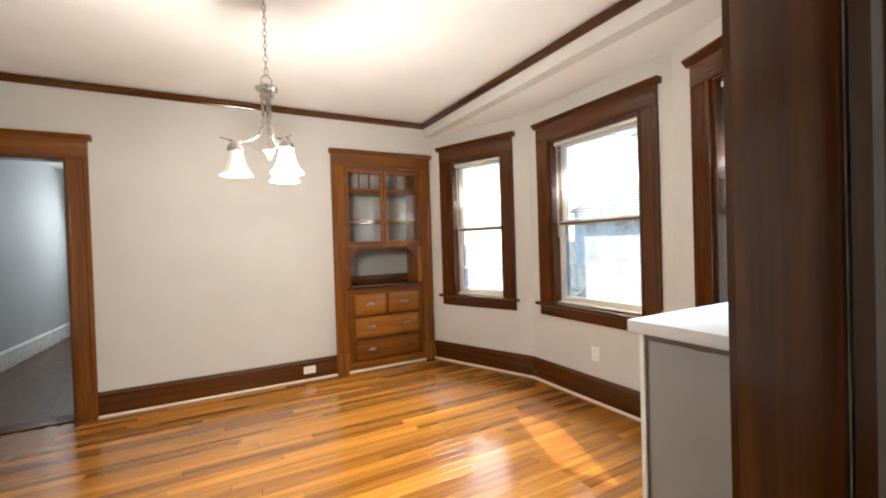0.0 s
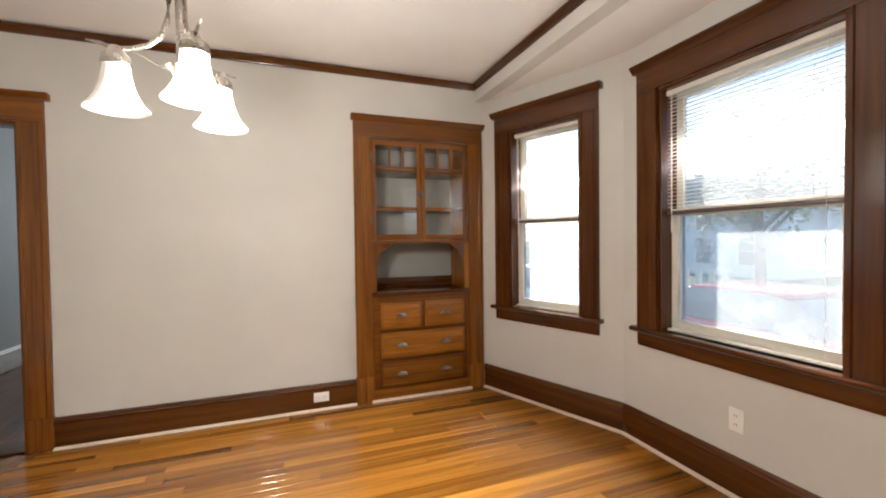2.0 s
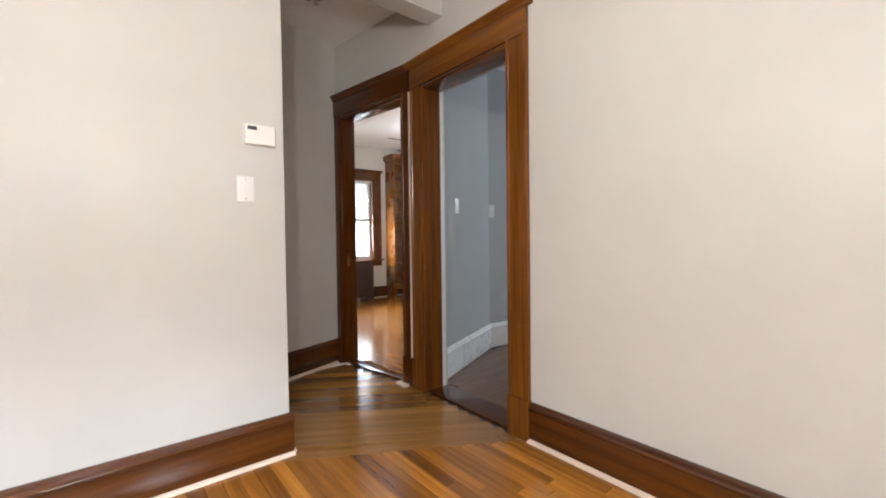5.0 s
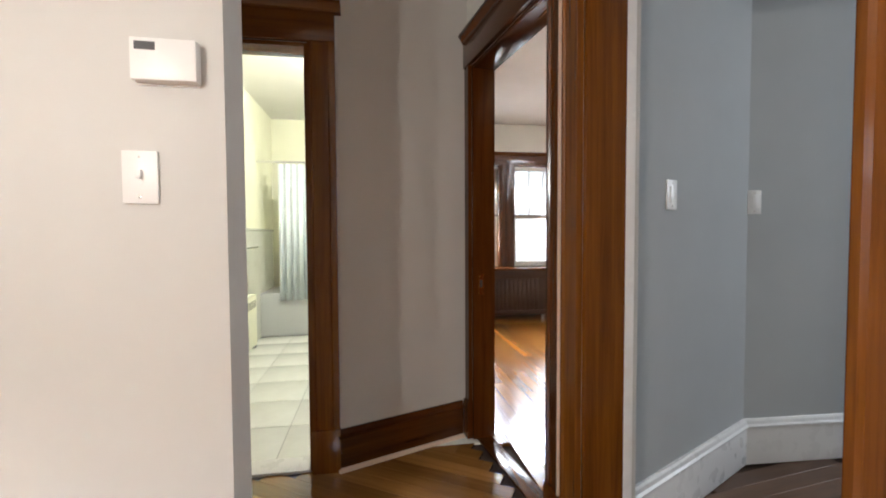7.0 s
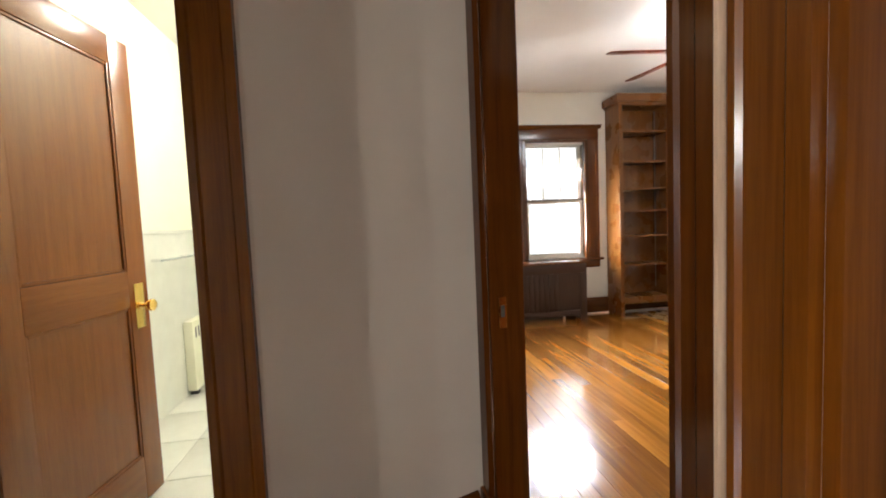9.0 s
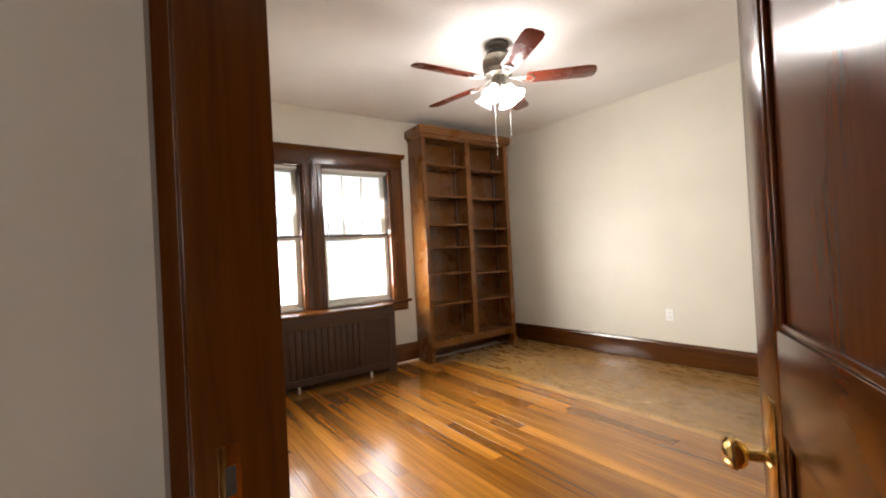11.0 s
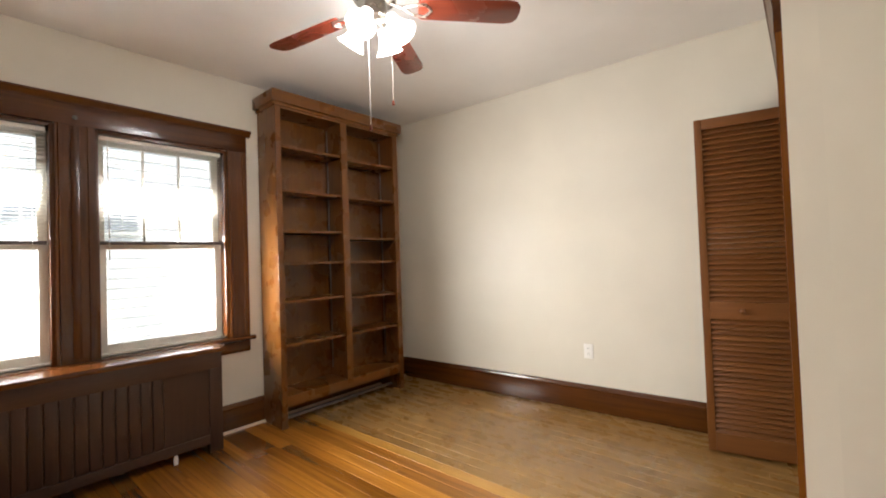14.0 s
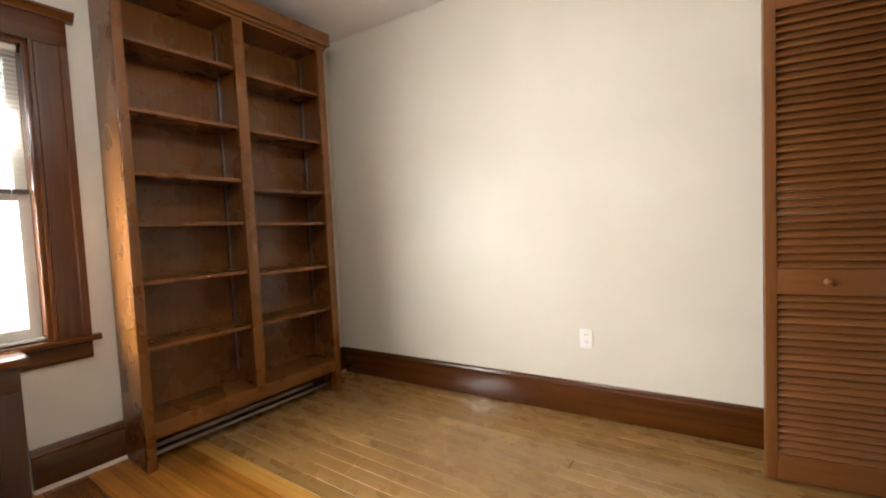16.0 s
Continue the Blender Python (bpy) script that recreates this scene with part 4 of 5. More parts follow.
def hall_light():
    th = thing("ceiling_spotlight", "small chrome ceiling light with bare sockets in the hall", "ceiling light", pose(-4.293, -0.577, H))
    part("base", lathe(bmesh.new(), [(0.06, 0), (0.06, -0.012), (0.05, -0.022), (0.0, -0.024)], 24), PLASTIC, th, smooth=True)
    for a in (20, 140, 260):
        part("bulb_socket", lathe(bmesh.new(), [(0.0, 0.0), (0.012, -0.002), (0.017, -0.02), (0.019, -0.04), (0.012, -0.044), (0.0, -0.043)], 16, pose(0, 0, -0.022, 0, 0, a) @ pose(0.028, 0, 0, 0, -24)), CHROME, th, "bare chrome bulb socket", smooth=True)


hall_light()


# ---- doors ----
def panel_door(name, hinge, angle, width, height, knob_side, label, mat=DOOR_WOOD, hinges=True, knob_z=0.87):
    """Two-panel door; local x runs from the hinge to the free edge."""
    th = thing(name, label, "door", pose(hinge[0], hinge[1], 0.012, 0, 0, angle))
    t = 0.018
    s = 0.115
    part("hinge_stile", ubx(0, s, -t, t, 0, height), mat, th, m=UP, bevel=0.003)
    part("lock_stile", ubx(width - s, width, -t, t, 0, height), mat, th, m=UP, bevel=0.003)
    for z0, z1 in ((0, 0.2), (0.87, 1.03), (height - 0.12, height)):
        part("rail", bx(s, width - s, -t, t, z0, z1), mat, th, bevel=0.003)
    for z0, z1 in ((0.2, 0.87), (1.03, height - 0.12)):
        pn = part("panel", ubx(s - 0.004, width - s + 0.004, -0.008, 0.008, z0 - 0.003, z1 + 0.003), mat, th, m=UP)
        inv = UP.inverted()
        for sg in (-1, 1):
            y0, y1 = sorted((sg * 0.008, sg * 0.015))
            part("bead", ubx(s, s + 0.012, y0, y1, z0, z1), mat, pn, bevel=0.003)
            part("bead", ubx(width - s - 0.012, width - s, y0, y1, z0, z1), mat, pn, bevel=0.003)
            part("bead", bx(s + 0.012, width - s - 0.012, y0, y1, z0, z0 + 0.012), mat, pn, m=inv, bevel=0.003)
            part("bead", bx(s + 0.012, width - s - 0.012, y0, y1, z1 - 0.012, z1), mat, pn, m=inv, bevel=0.003)
    kz, kx = knob_z, width - 0.06
    for sg in (-1, 1):
        esc = part("escutcheon", bx(kx - 0.028, kx + 0.028, min(sg * t, sg * (t + 0.003)), max(sg * t, sg * (t + 0.003)), kz - 0.1, kz + 0.1), BRASS, th, "brass plate", bevel=0.001)
        part("knob", lathe(bmesh.new(), [(0.018, 0), (0.018, 0.004), (0.009, 0.008), (0.009, 0.03), (0.02, 0.036), (0.027, 0.048), (0.026, 0.058), (0.016, 0.066), (0, 0.068)], 20, pose(kx, sg * (t + 0.003), kz, 90 if sg < 0 else -90)), BRASS, esc, "brass door knob", smooth=True)
    part("latch_plate", bx(width, width + 0.002, -0.012, 0.012, kz - 0.1, kz + 0.1), BRASS, th, "brass latch plate")
    if hinges:
        for z in (0.2, 1.02, 1.83):
            part("hinge", bx(-0.012, 0.03, -t - 0.002, -t + 0.001, z - 0.05, z + 0.05), PEWTER, th, "dark steel hinge", bevel=0.001)
            part("hinge_pin", tube(bmesh.new(), [(-0.006, -t - 0.006, z - 0.055), (-0.006, -t - 0.006, z + 0.055)], 0.006, 8), STEEL, th)
    return th


def bearing(p, q):
    return math.degrees(math.atan2(q[1] - p[1], q[0] - p[0]))


BD = (-4.905, -1.665)
panel_door("bathroom_door", BD, bearing(BD, (-5.6, -1.575)), 0.70, 2.03, 1, "red-brown two-panel wooden door standing open with brass knob")
SDH = (-4.15, 0.15)
panel_door("study_door", SDH, bearing(SDH, (-4.470, 0.71)), 0.645, 2.03, 1, "glossy red-brown two-panel wooden door standing open with brass knob", knob_z=0.81)
th = thing("strike_plate", "worn brass strike plate on the door jamb", "strike plate", M_SD)
part("plate", bx(0.155, 0.157, 0.03, 0.06, 0.82, 0.93), BRASS, th, bevel=0.0005)
part("keeper_hole", bx(0.156, 0.1585, 0.038, 0.052, 0.86, 0.90), SLOT, th)


# ---- study: bookcase ----
def bookcase():
    W, D, T = 1.24, 0.29, 2.50
    th = thing("bookcase", "tall brown wooden bookcase with two bays of empty shelves", "bookcase", ASKEW @ pose(-7.91, 2.29, 0, 0, 0, 90))
    part("side_panel", ubx(0, 0.02, 0.0, D, 0, T), SHELF_WOOD, th, m=UP)
    part("side_panel", ubx(W - 0.02, W, 0.0, D, 0, T), SHELF_WOOD, th, m=UP)
    part("back_panel", ubx(0.02, W - 0.02, D - 0.012, D, 0.18, T), SHELF_WOOD, th, m=UP)
    part("divider", ubx(W / 2 - 0.012, W / 2 + 0.012, 0.018, D - 0.012, 0.20, T), SHELF_WOOD, th, m=UP)
    for x0, x1, z0 in ((0, 0.045, 0), (W / 2 - 0.032, W / 2 + 0.032, 0.2), (W - 0.055, W, 0)):
        part("face_stile", ubx(x0, x1, -0.004, 0.018, z0, T), SHELF_WOOD, th, m=UP, bevel=0.002)
    part("top_rail", bx(0.045, W - 0.055, -0.003, 0.018, 2.44, T), SHELF_WOOD, th, bevel=0.002)
    part("bottom_rail", bx(0.045, W - 0.055, -0.004, 0.018, 0.155, 0.235), SHELF_WOOD, th, bevel=0.002)
    for x0, x1, zs in ((0.02, W / 2 - 0.012, (0.235, 0.62, 0.955, 1.25, 1.505, 1.82, 2.165)), (W / 2 + 0.012, W - 0.02, (0.235, 0.62, 0.93, 1.24, 1.455, 1.815, 2.15))):
        for k, z in enumerate(zs):
            part("shelf", bx(x0 + 0.001, x1 - 0.001, 0.0185 if k else 0.019, D - 0.013, z - 0.02, z), SHELF_WOOD, th, bevel=0.002)
        for x in (x0 + 0.003, x1 - 0.003):
            part("shelf_standard", bx(x - 0.003, x + 0.003, D - 0.06, D - 0.045, 0.3, 2.43), STEEL, th, "slim metal shelf strip")
    part("top_panel", bx(0.02, W - 0.02, 0.018, D, T - 0.02, T), SHELF_WOOD, th)
    part("cornice", bx(-0.038, W + 0.03, -0.045, D, 2.475, 2.565), SHELF_WOOD, th, bevel=0.004)
    part("cornice_bead", bx(-0.016, W + 0.012, -0.02, D, 2.455, 2.475), SHELF_WOOD, th, bevel=0.004)
    part("toe_bar", bx(0.03, W - 0.05, 0.10, 0.125, 0.03, 0.05), STEEL, th, "pale bar in the open toe space")
    part("foot", ubx(W - 0.06, W - 0.02, 0.03, D, 0.0, 0.155), SHELF_WOOD, th, m=UP)


bookcase()


# ---- study: radiator cover ----
def radiator_cover():
    W, D, T = 1.40, 0.24, 0.665
    th = thing("radiator_cover", "dark brown wooden radiator cover with a slatted front", "radiator cover", ASKEW @ pose(-7.955, 0.49, 0, 0, 0, 90))
    part("top", bx(-0.03, W + 0.03, -0.03, D + 0.01, T, T + 0.03), TRIM, th, "glossy dark top", bevel=0.006)
    part("side_panel", ubx(0, 0.02, 0.0, D, 0.02, T), RAD_WOOD, th, m=UP)
    part("side_panel", ubx(W - 0.02, W, 0.0, D, 0.02, T), RAD_WOOD, th, m=UP)
    part("top_rail", bx(0, W, -0.006, 0.016, T - 0.11, T), RAD_WOOD, th, bevel=0.003)
    part("bottom_rail", bx(0.08, W - 0.08, -0.006, 0.016, 0.06, 0.12), RAD_WOOD, th, bevel=0.003)
    for x0 in (0, W - 0.08):
        part("leg_stile", ubx(x0, x0 + 0.08, -0.007, 0.016, 0.0, T - 0.11), RAD_WOOD, th, m=UP, bevel=0.003)
    for x0, x1 in ((0.08, 0.34), (W - 0.34, W - 0.08)):
        part("end_panel", ubx(x0, x1, 0.004, 0.012, 0.12, T - 0.11), RAD_WOOD, th, m=UP)
    part("grille_back", ubx(0.34, W - 0.34, 0.012, 0.018, 0.12, T - 0.11), RAD_WOOD, th, m=UP)
    n = 12
    for k in range(n):
        x = 0.34 + (W - 0.68) * (k + 0.5) / n
        part("slat", ubx(x - 0.026, x + 0.026, 0.0, 0.012, 0.12, T - 0.11), RAD_WOOD, th, m=UP, bevel=0.004)
    for x in (0.42, W - 0.28):
        part("glide", lathe(bmesh.new(), [(0.012, 0.0), (0.014, 0.03), (0.008, 0.06), (0, 0.06)], 12, pose(x, 0.005, 0)), PLASTIC, th, "small white glide")
    return th


radiator_cover()


# ---- study: louvered bifold door and closet ----
def louver_leaf(name, p, q, label):
    w = math.hypot(q[0] - p[0], q[1] - p[1])
    th = thing(name, label, "closet door", pose(p[0], p[1], 0.015, 0, 0, bearing(p, q)), "folded closet door leaves")
    h, t = 2.03, 0.014
    for x0, x1 in ((0, 0.04), (w - 0.04, w)):
        part("stile", ubx(x0, x1, -t, t, 0, h), LOUVER_WOOD, th, m=UP, bevel=0.002)
    for z0, z1 in ((0, 0.11), (0.80, 0.905), (h - 0.065, h)):
        part("rail", bx(0.04, w - 0.04, -t, t, z0, z1), LOUVER_WOOD, th, bevel=0.002)
    data = None
    for z0, z1 in ((0.11, 0.80), (0.905, h - 0.065)):
        n = round((z1 - z0) / 0.032)
        for k in range(n):
            z = z0 + (z1 - z0) * (k + 0.5) / n
            if data is None:
                ob = part("slat", bx(0.036, w - 0.036, -0.0175, 0.0175, -0.0032, 0.0032, m=pose(0, 0, 0, 52)), LOUVER_WOOD, th, bevel=0.0012)
                data = ob.data
            else:
                ob = new("slat", data)
                ob.parent = th
            ob.location = (0, 0, z)
    return th


lf = louver_leaf("bifold_door", sk(-5.425, 3.765), sk(-4.975, 3.85), "brown louvered bifold closet door leaf folded open")
part("knob", lathe(bmesh.new(), [(0.008, 0), (0.008, 0.012), (0.016, 0.018), (0.017, 0.026), (0.01, 0.032), (0, 0.033)], 16, pose(0.2, -0.014, 0.855, 90)), LOUVER_WOOD, lf, "small round wooden knob", smooth=True)
louver_leaf("bifold_door", sk(-5.425, 3.80), sk(-4.975, 3.90), "brown louvered bifold closet door leaf folded behind its twin")
th = tagged(new("door_5"), "brown wooden casing of the closet opening", "doorway", kind="structure")
th.matrix_world = M_SC
side_casing(th, 1.14, 1.26, 0.0, 2.06, TRIM_HONEY)
side_casing(th, 0.02, 0.10, 0.0, 2.06, TRIM_HONEY)
head_casing(th, 0.02, 1.26, 2.06, TRIM, 0.19)
part("jamb", ubx(1.12, 1.141, 0, 0.1, 0, 2.06), TRIM_HONEY, th, m=UP)
part("jamb", ubx(0.099, 0.12, 0, 0.1, 0, 2.06), TRIM_HONEY, th, m=UP)
part("head_jamb", bx(0.12, 1.12, 0, 0.1, 2.04, 2.06), TRIM_HONEY, th)
part("track", bx(0.12, 1.12, 0.02, 0.045, 2.025, 2.04), STEEL, th)


# ---- study: ceiling fan ----
def ceiling_fan():
    cx, cy = sk(-6.38, 2.02)
    th = thing("ceiling_fan", "pewter ceiling fan with five cherry blades and a lit lamp cluster", "ceiling fan", pose(cx, cy, H))
    part("canopy", lathe(bmesh.new(), [(0.085, 0.0), (0.09, -0.02), (0.085, -0.035), (0.07, -0.05), (0.07, -0.055)], 32), PEWTER, th, smooth=True)
    part("vent_ring", lathe(bmesh.new(), [(0.08, -0.055), (0.08, -0.062), (0.068, -0.066), (0.08, -0.07), (0.08, -0.077), (0.066, -0.08), (0.08, -0.085), (0.08, -0.092)], 32), PEWTER, th, smooth=True)
    part("motor", lathe(bmesh.new(), [(0.085, -0.092), (0.105, -0.1), (0.112, -0.12), (0.112, -0.17), (0.1, -0.19), (0.105, -0.2), (0.1, -0.225), (0.06, -0.24), (0.0, -0.24)], 36), AGED, th, smooth=True)
    part("switch_housing", lathe(bmesh.new(), [(0.05, -0.238), (0.055, -0.27), (0.05, -0.31), (0.03, -0.325), (0, -0.326)], 28), AGED, th, smooth=True)
    outline = [(0.20, -0.05), (0.22, -0.06), (0.62, -0.07), (0.665, -0.062), (0.685, -0.04), (0.69, 0.0), (0.685, 0.04), (0.665, 0.062), (0.62, 0.07), (0.22, 0.06), (0.20, 0.05)]
    for k in range(5):
        r = pose(0, 0, -0.262, 0, 0, 46.5 + 72 * k) @ pose(0, 0, 0, -12)
        bl = part("blade", plate(bmesh.new(), outline, -0.003, 0.003), BLADE_WOOD, th, "cherry-brown fan blade", m=r, bevel=0.0015)
        bm = bmesh.new()
        tube(bm, [(0.06, 0, 0.03), (0.12, 0.0, 0.008), (0.18, 0.03, -0.006), (0.235, 0.035, -0.007), (0.26, 0.0, -0.007), (0.235, -0.035, -0.007), (0.18, -0.03, -0.006), (0.12, 0, 0.006)], 0.007, 8)
        part("blade_iron", bm, NICKEL, bl, "curled nickel blade bracket", smooth=True)
    for k in range(4):
        r = pose(0, 0, 0, 0, 0, 20 + 90 * k)
        tilt = r @ pose(0.075, 0, -0.325, 0, -35)
        part("lamp_arm", tube(bmesh.new(), [r @ Vector(p) for p in ((0.03, 0, -0.30), (0.055, 0, -0.305), (0.075, 0, -0.325))], 0.01, 8), NICKEL, th, smooth=True)
        bell_shade(FAN_SHADE, th, tilt, 0.78, 24)
        bulb_lamp("fan_bulb", pose(cx, cy, H) @ tilt @ Vector((0, 0, -0.085)), 1.7, 0.015, (1.0, 0.95, 0.9))
    for (x, y), z1, tip in (((-0.02, -0.03), -0.81, 0.03), ((0.06, 0.04), -0.70, 0.024)):
        ch = part("pull_chain", tube(bmesh.new(), [(x, y, -0.32), (x, y, z1)], 0.0016, 6), PLASTIC, th)
        part("chain_tip", lathe(bmesh.new(), [(0.002, 0.0), (0.005, -0.008), (0.008, -0.02), (0.006, -tip), (0, -tip - 0.002)], 12, pose(x, y, z1)), BLADE_WOOD, ch, smooth=True)


ceiling_fan()


# ---- study: coiled cable on the baseboard ----
def cable_coil():
    th = thing("cable_coil", "coil of black cable tied with white string and a red ribbon", "cable", ASKEW @ pose(-4.63, 2.745, 0.205))
    bm = bmesh.new()
    pts = []
    for i in range(96):
        a = 2 * math.pi * i / 24
        j = i / 96
        pts.append(((0.075 + 0.008 * math.sin(3.1 * a)) * math.cos(a) - 0.01, 0.008 * math.sin(a * 1.7) - 0.03 + 0.03 * j, 0.09 + (0.07 + 0.006 * math.cos(2.3 * a)) * math.sin(a)))
    tube(bm, pts, 0.006, 8)
    part("cable", bm, CABLE, th, smooth=True)
    part("string", tube(bmesh.new(), [(-0.095, -0.05, 0.06), (0.0, -0.055, 0.075), (0.04, -0.05, 0.03), (0.075, -0.045, 0.01)], 0.003, 6), PLASTIC, th, "white tie string")
    part("string", tube(bmesh.new(), [(0.0, -0.05, 0.16), (0.03, -0.055, 0.08), (0.06, -0.05, 0.03)], 0.003, 6), PLASTIC, th, "white tie string")
    bm = bmesh.new()
    rows = []
    for i in range(9):
        f = i / 8
        c = Vector((-0.075 + 0.075 * f, -0.05 - 0.012 * math.sin(6 * f), 0.285 - 0.15 * f))
        rows.append([bm.verts.new(c + Vector((s * (0.03 - 0.008 * f), 0.01 * math.sin(4 * f + s), 0))) for s in (-1, -0.3, 0.4, 1)])
    for p, q in zip(rows, rows[1:]):
        for k in range(3):
            bm.faces.new((p[k], p[k + 1], q[k + 1], q[k]))
    rb = part("ribbon", bm, RIBBON, th, "crumpled red ribbon", smooth=True)
    rb.modifiers.new("thick", "SOLIDIFY").thickness = 0.0015


cable_coil()

# ---- bathroom ----
tagged(part("trim", bx(-8.2, -4.92, -1.948, -1.932, 0.0, 1.2), TILE), "white tiled wainscot with a narrow cap", "wainscot", kind="structure")
tagged(part("trim", bx(-8.2, -4.92, -1.948, -1.922, 1.2, 1.225), TILE, bevel=0.004), "white tile cap strip", "wainscot", kind="structure")
th = thing("towel_bar", "chrome towel bar on the bathroom wall", "towel bar", pose(-6.8, -1.93, 1.03))
part("bar", tube(bmesh.new(), [(-0.45, 0.06, 0), (0.42, 0.06, 0)], 0.008, 10), CHROME, th, smooth=True)
for x in (-0.42, 0.0, 0.39):
    part("post", tube(bmesh.new(), [(x, 0, 0), (x, 0.068, 0)], 0.011, 10), CHROME, th, smooth=True)
th = thing("panel_radiator", "slim cream bathroom radiator with a slotted cover", "radiator", pose(-6.95, -1.93, 0))
part("body", bx(-0.2, 0.2, 0.0, 0.065, 0.03, 0.55), BATH_WALL, th, bevel=0.008)
part("foot", bx(-0.18, -0.14, 0.01, 0.06, 0.0, 0.03), SLOT, th)
part("foot", bx(0.14, 0.18, 0.01, 0.06, 0.0, 0.03), SLOT, th)
for k in range(7):
    x = -0.16 + k * 0.05
    part("slot", bx(x, x + 0.02, 0.0645, 0.066, 0.42, 0.50), SLOT, th)
th = thing("bathtub", "white bathtub with a plain apron", "bathtub", pose(-7.85, -1.1, 0))
part("apron", bx(-0.34, 0.30, -0.84, 0.8, 0.0, 0.5), LAMINATE, th, bevel=0.03)
th = thing("shower_curtain", "pale blue shower curtain hanging in folds", "shower curtain", pose(-7.52, -1.33, 0))
bm = bmesh.new()
rows = []
for i in range(61):
    y = -0.38 + 0.6 * i / 60
    x = 0.03 * math.sin(i * 0.9) + 0.012 * math.sin(i * 2.3 + 1)
    rows.append([bm.verts.new((x * s, y, z)) for z, s in ((0.42, 1.2), (1.1, 1.0), (1.95, 0.7))])
for p, q in zip(rows, rows[1:]):
    for k in (0, 1):
        bm.faces.new((p[k], q[k], q[k + 1], p[k + 1]))
cu = part("curtain", bm, CURTAIN, th, smooth=True)
cu.modifiers.new("thick", "SOLIDIFY").thickness = 0.002
part("rod", tube(bmesh.new(), [(0, -0.61, 1.97), (0, 1.04, 1.97)], 0.012, 10), CHROME, th, smooth=True)
# out-of-view fixture added, with its bulb, to light the bathroom
th = thing("bathroom_ceiling_light", "unseen round white glass light added on the bathroom ceiling", "ceiling light", pose(-6.2, -0.75, H - 0.03))
part("base", lathe(bmesh.new(), [(0.15, 0), (0.15, -0.02), (0, -0.021)], 28), CHROME, th, smooth=True)
gl = part("globe", lathe(bmesh.new(), [(0.14, -0.02), (0.135, -0.05), (0.1, -0.085), (0.05, -0.1), (0, -0.102)], 28), SHADE_ON, th, "glowing frosted globe", smooth=True)
gl.visible_shadow = False
bulb_lamp("bathroom_bulb", (-6.2, -0.75, H - 0.12), 22.0, 0.08, (1.0, 0.95, 0.82))
# unseen kitchen lamp and glowing globe, added as fill through the doorway
bulb_lamp("kitchen_bulb", (-1.5, -5.6, 2.4), 1.6, 0.12, (1.0, 0.93, 0.84))
th = thing("kitchen_fill_light", "unseen round white glass light added in the kitchen", "ceiling light", pose(-1.5, -5.6, H))
gl = part("globe", lathe(bmesh.new(), [(0.16, 0), (0.155, -0.05), (0.11, -0.09), (0.05, -0.11), (0, -0.112)], 28), SHADE_ON, th, smooth=True)
gl.visible_shadow = False

# ---- outside ----
GZ = -0.95
tagged(part("ground", bx(-400, 400, -400, 400, GZ - 0.4, GZ), GRASS), "flat green lawn that runs to the horizon", "ground", kind="structure")
tagged(part("road", bx(4.2, 9.8, -120, 120, GZ - 0.1, GZ + 0.012), ASPHALT), "grey asphalt street", "road", kind="structure")
tagged(part("pavement", bx(2.6, 4.0, -120, 120, GZ - 0.1, GZ + 0.10), plain("concrete", (0.36, 0.35, 0.33), 0.9, vary=0.15), bevel=0.01), "pale concrete pavement", "pavement", kind="structure")


def car(m, paint_mat, label):
    th = thing("parked_car", label, "car", m, "parked cars")
    body = [(-2.15, 0.35), (-2.2, 0.6), (-2.1, 0.82), (-1.2, 0.92), (1.55, 0.95), (2.1, 0.9), (2.2, 0.62), (2.15, 0.35)]
    bm = bmesh.new()
    plate(bm, body, -0.86, 0.86, Matrix(((1, 0, 0, 0), (0, 0, 1, 0), (0, 1, 0, 0), (0, 0, 0, 1))))
    part("body", bm, paint_mat, th, bevel=0.07)
    cabin = [(-1.25, 0.92), (-0.6, 1.38), (0.1, 1.46), (1.0, 1.42), (1.65, 0.95)]
    bm = bmesh.new()
    plate(bm, cabin, -0.74, 0.74, Matrix(((1, 0, 0, 0), (0, 0, 1, 0), (0, 1, 0, 0), (0, 0, 0, 1))))
    cb = part("cabin", bm, DARK_GLASS, th, "dark car windows", bevel=0.05)
    part("roof", bx(-0.55, 0.95, -0.70, 0.70, 1.40, 1.475), paint_mat, cb, bevel=0.03)
    for x, y in ((-1.35, -0.8), (-1.35, 0.8), (1.35, -0.8), (1.35, 0.8)):
        wh = part("wheel", lathe(bmesh.new(), [(0.2, -0.1), (0.31, -0.1), (0.33, -0.06), (0.33, 0.06), (0.31, 0.1), (0.2, 0.1)], 24, pose(x, y, 0.33, 90)), RUBBER, th, smooth=True)
        part("rim", lathe(bmesh.new(), [(0.0, -0.105), (0.2, -0.102), (0.2, 0.102), (0, 0.105)], 16, pose(x, y, 0.33, 90)), CHROME, wh, smooth=True)
    for y in (-0.6, 0.6):
        part("headlight", bx(-2.19, -2.12, y - 0.16, y + 0.16, 0.62, 0.74), GLASS, th, bevel=0.015)


car(pose(5.4, 0.7, GZ + 0.012, 0, 0, 90), CAR_RED, "red parked car at the kerb")
car(pose(5.4, 6.6, GZ + 0.012, 0, 0, 90), CAR_BLUE, "pale blue parked car at the kerb")


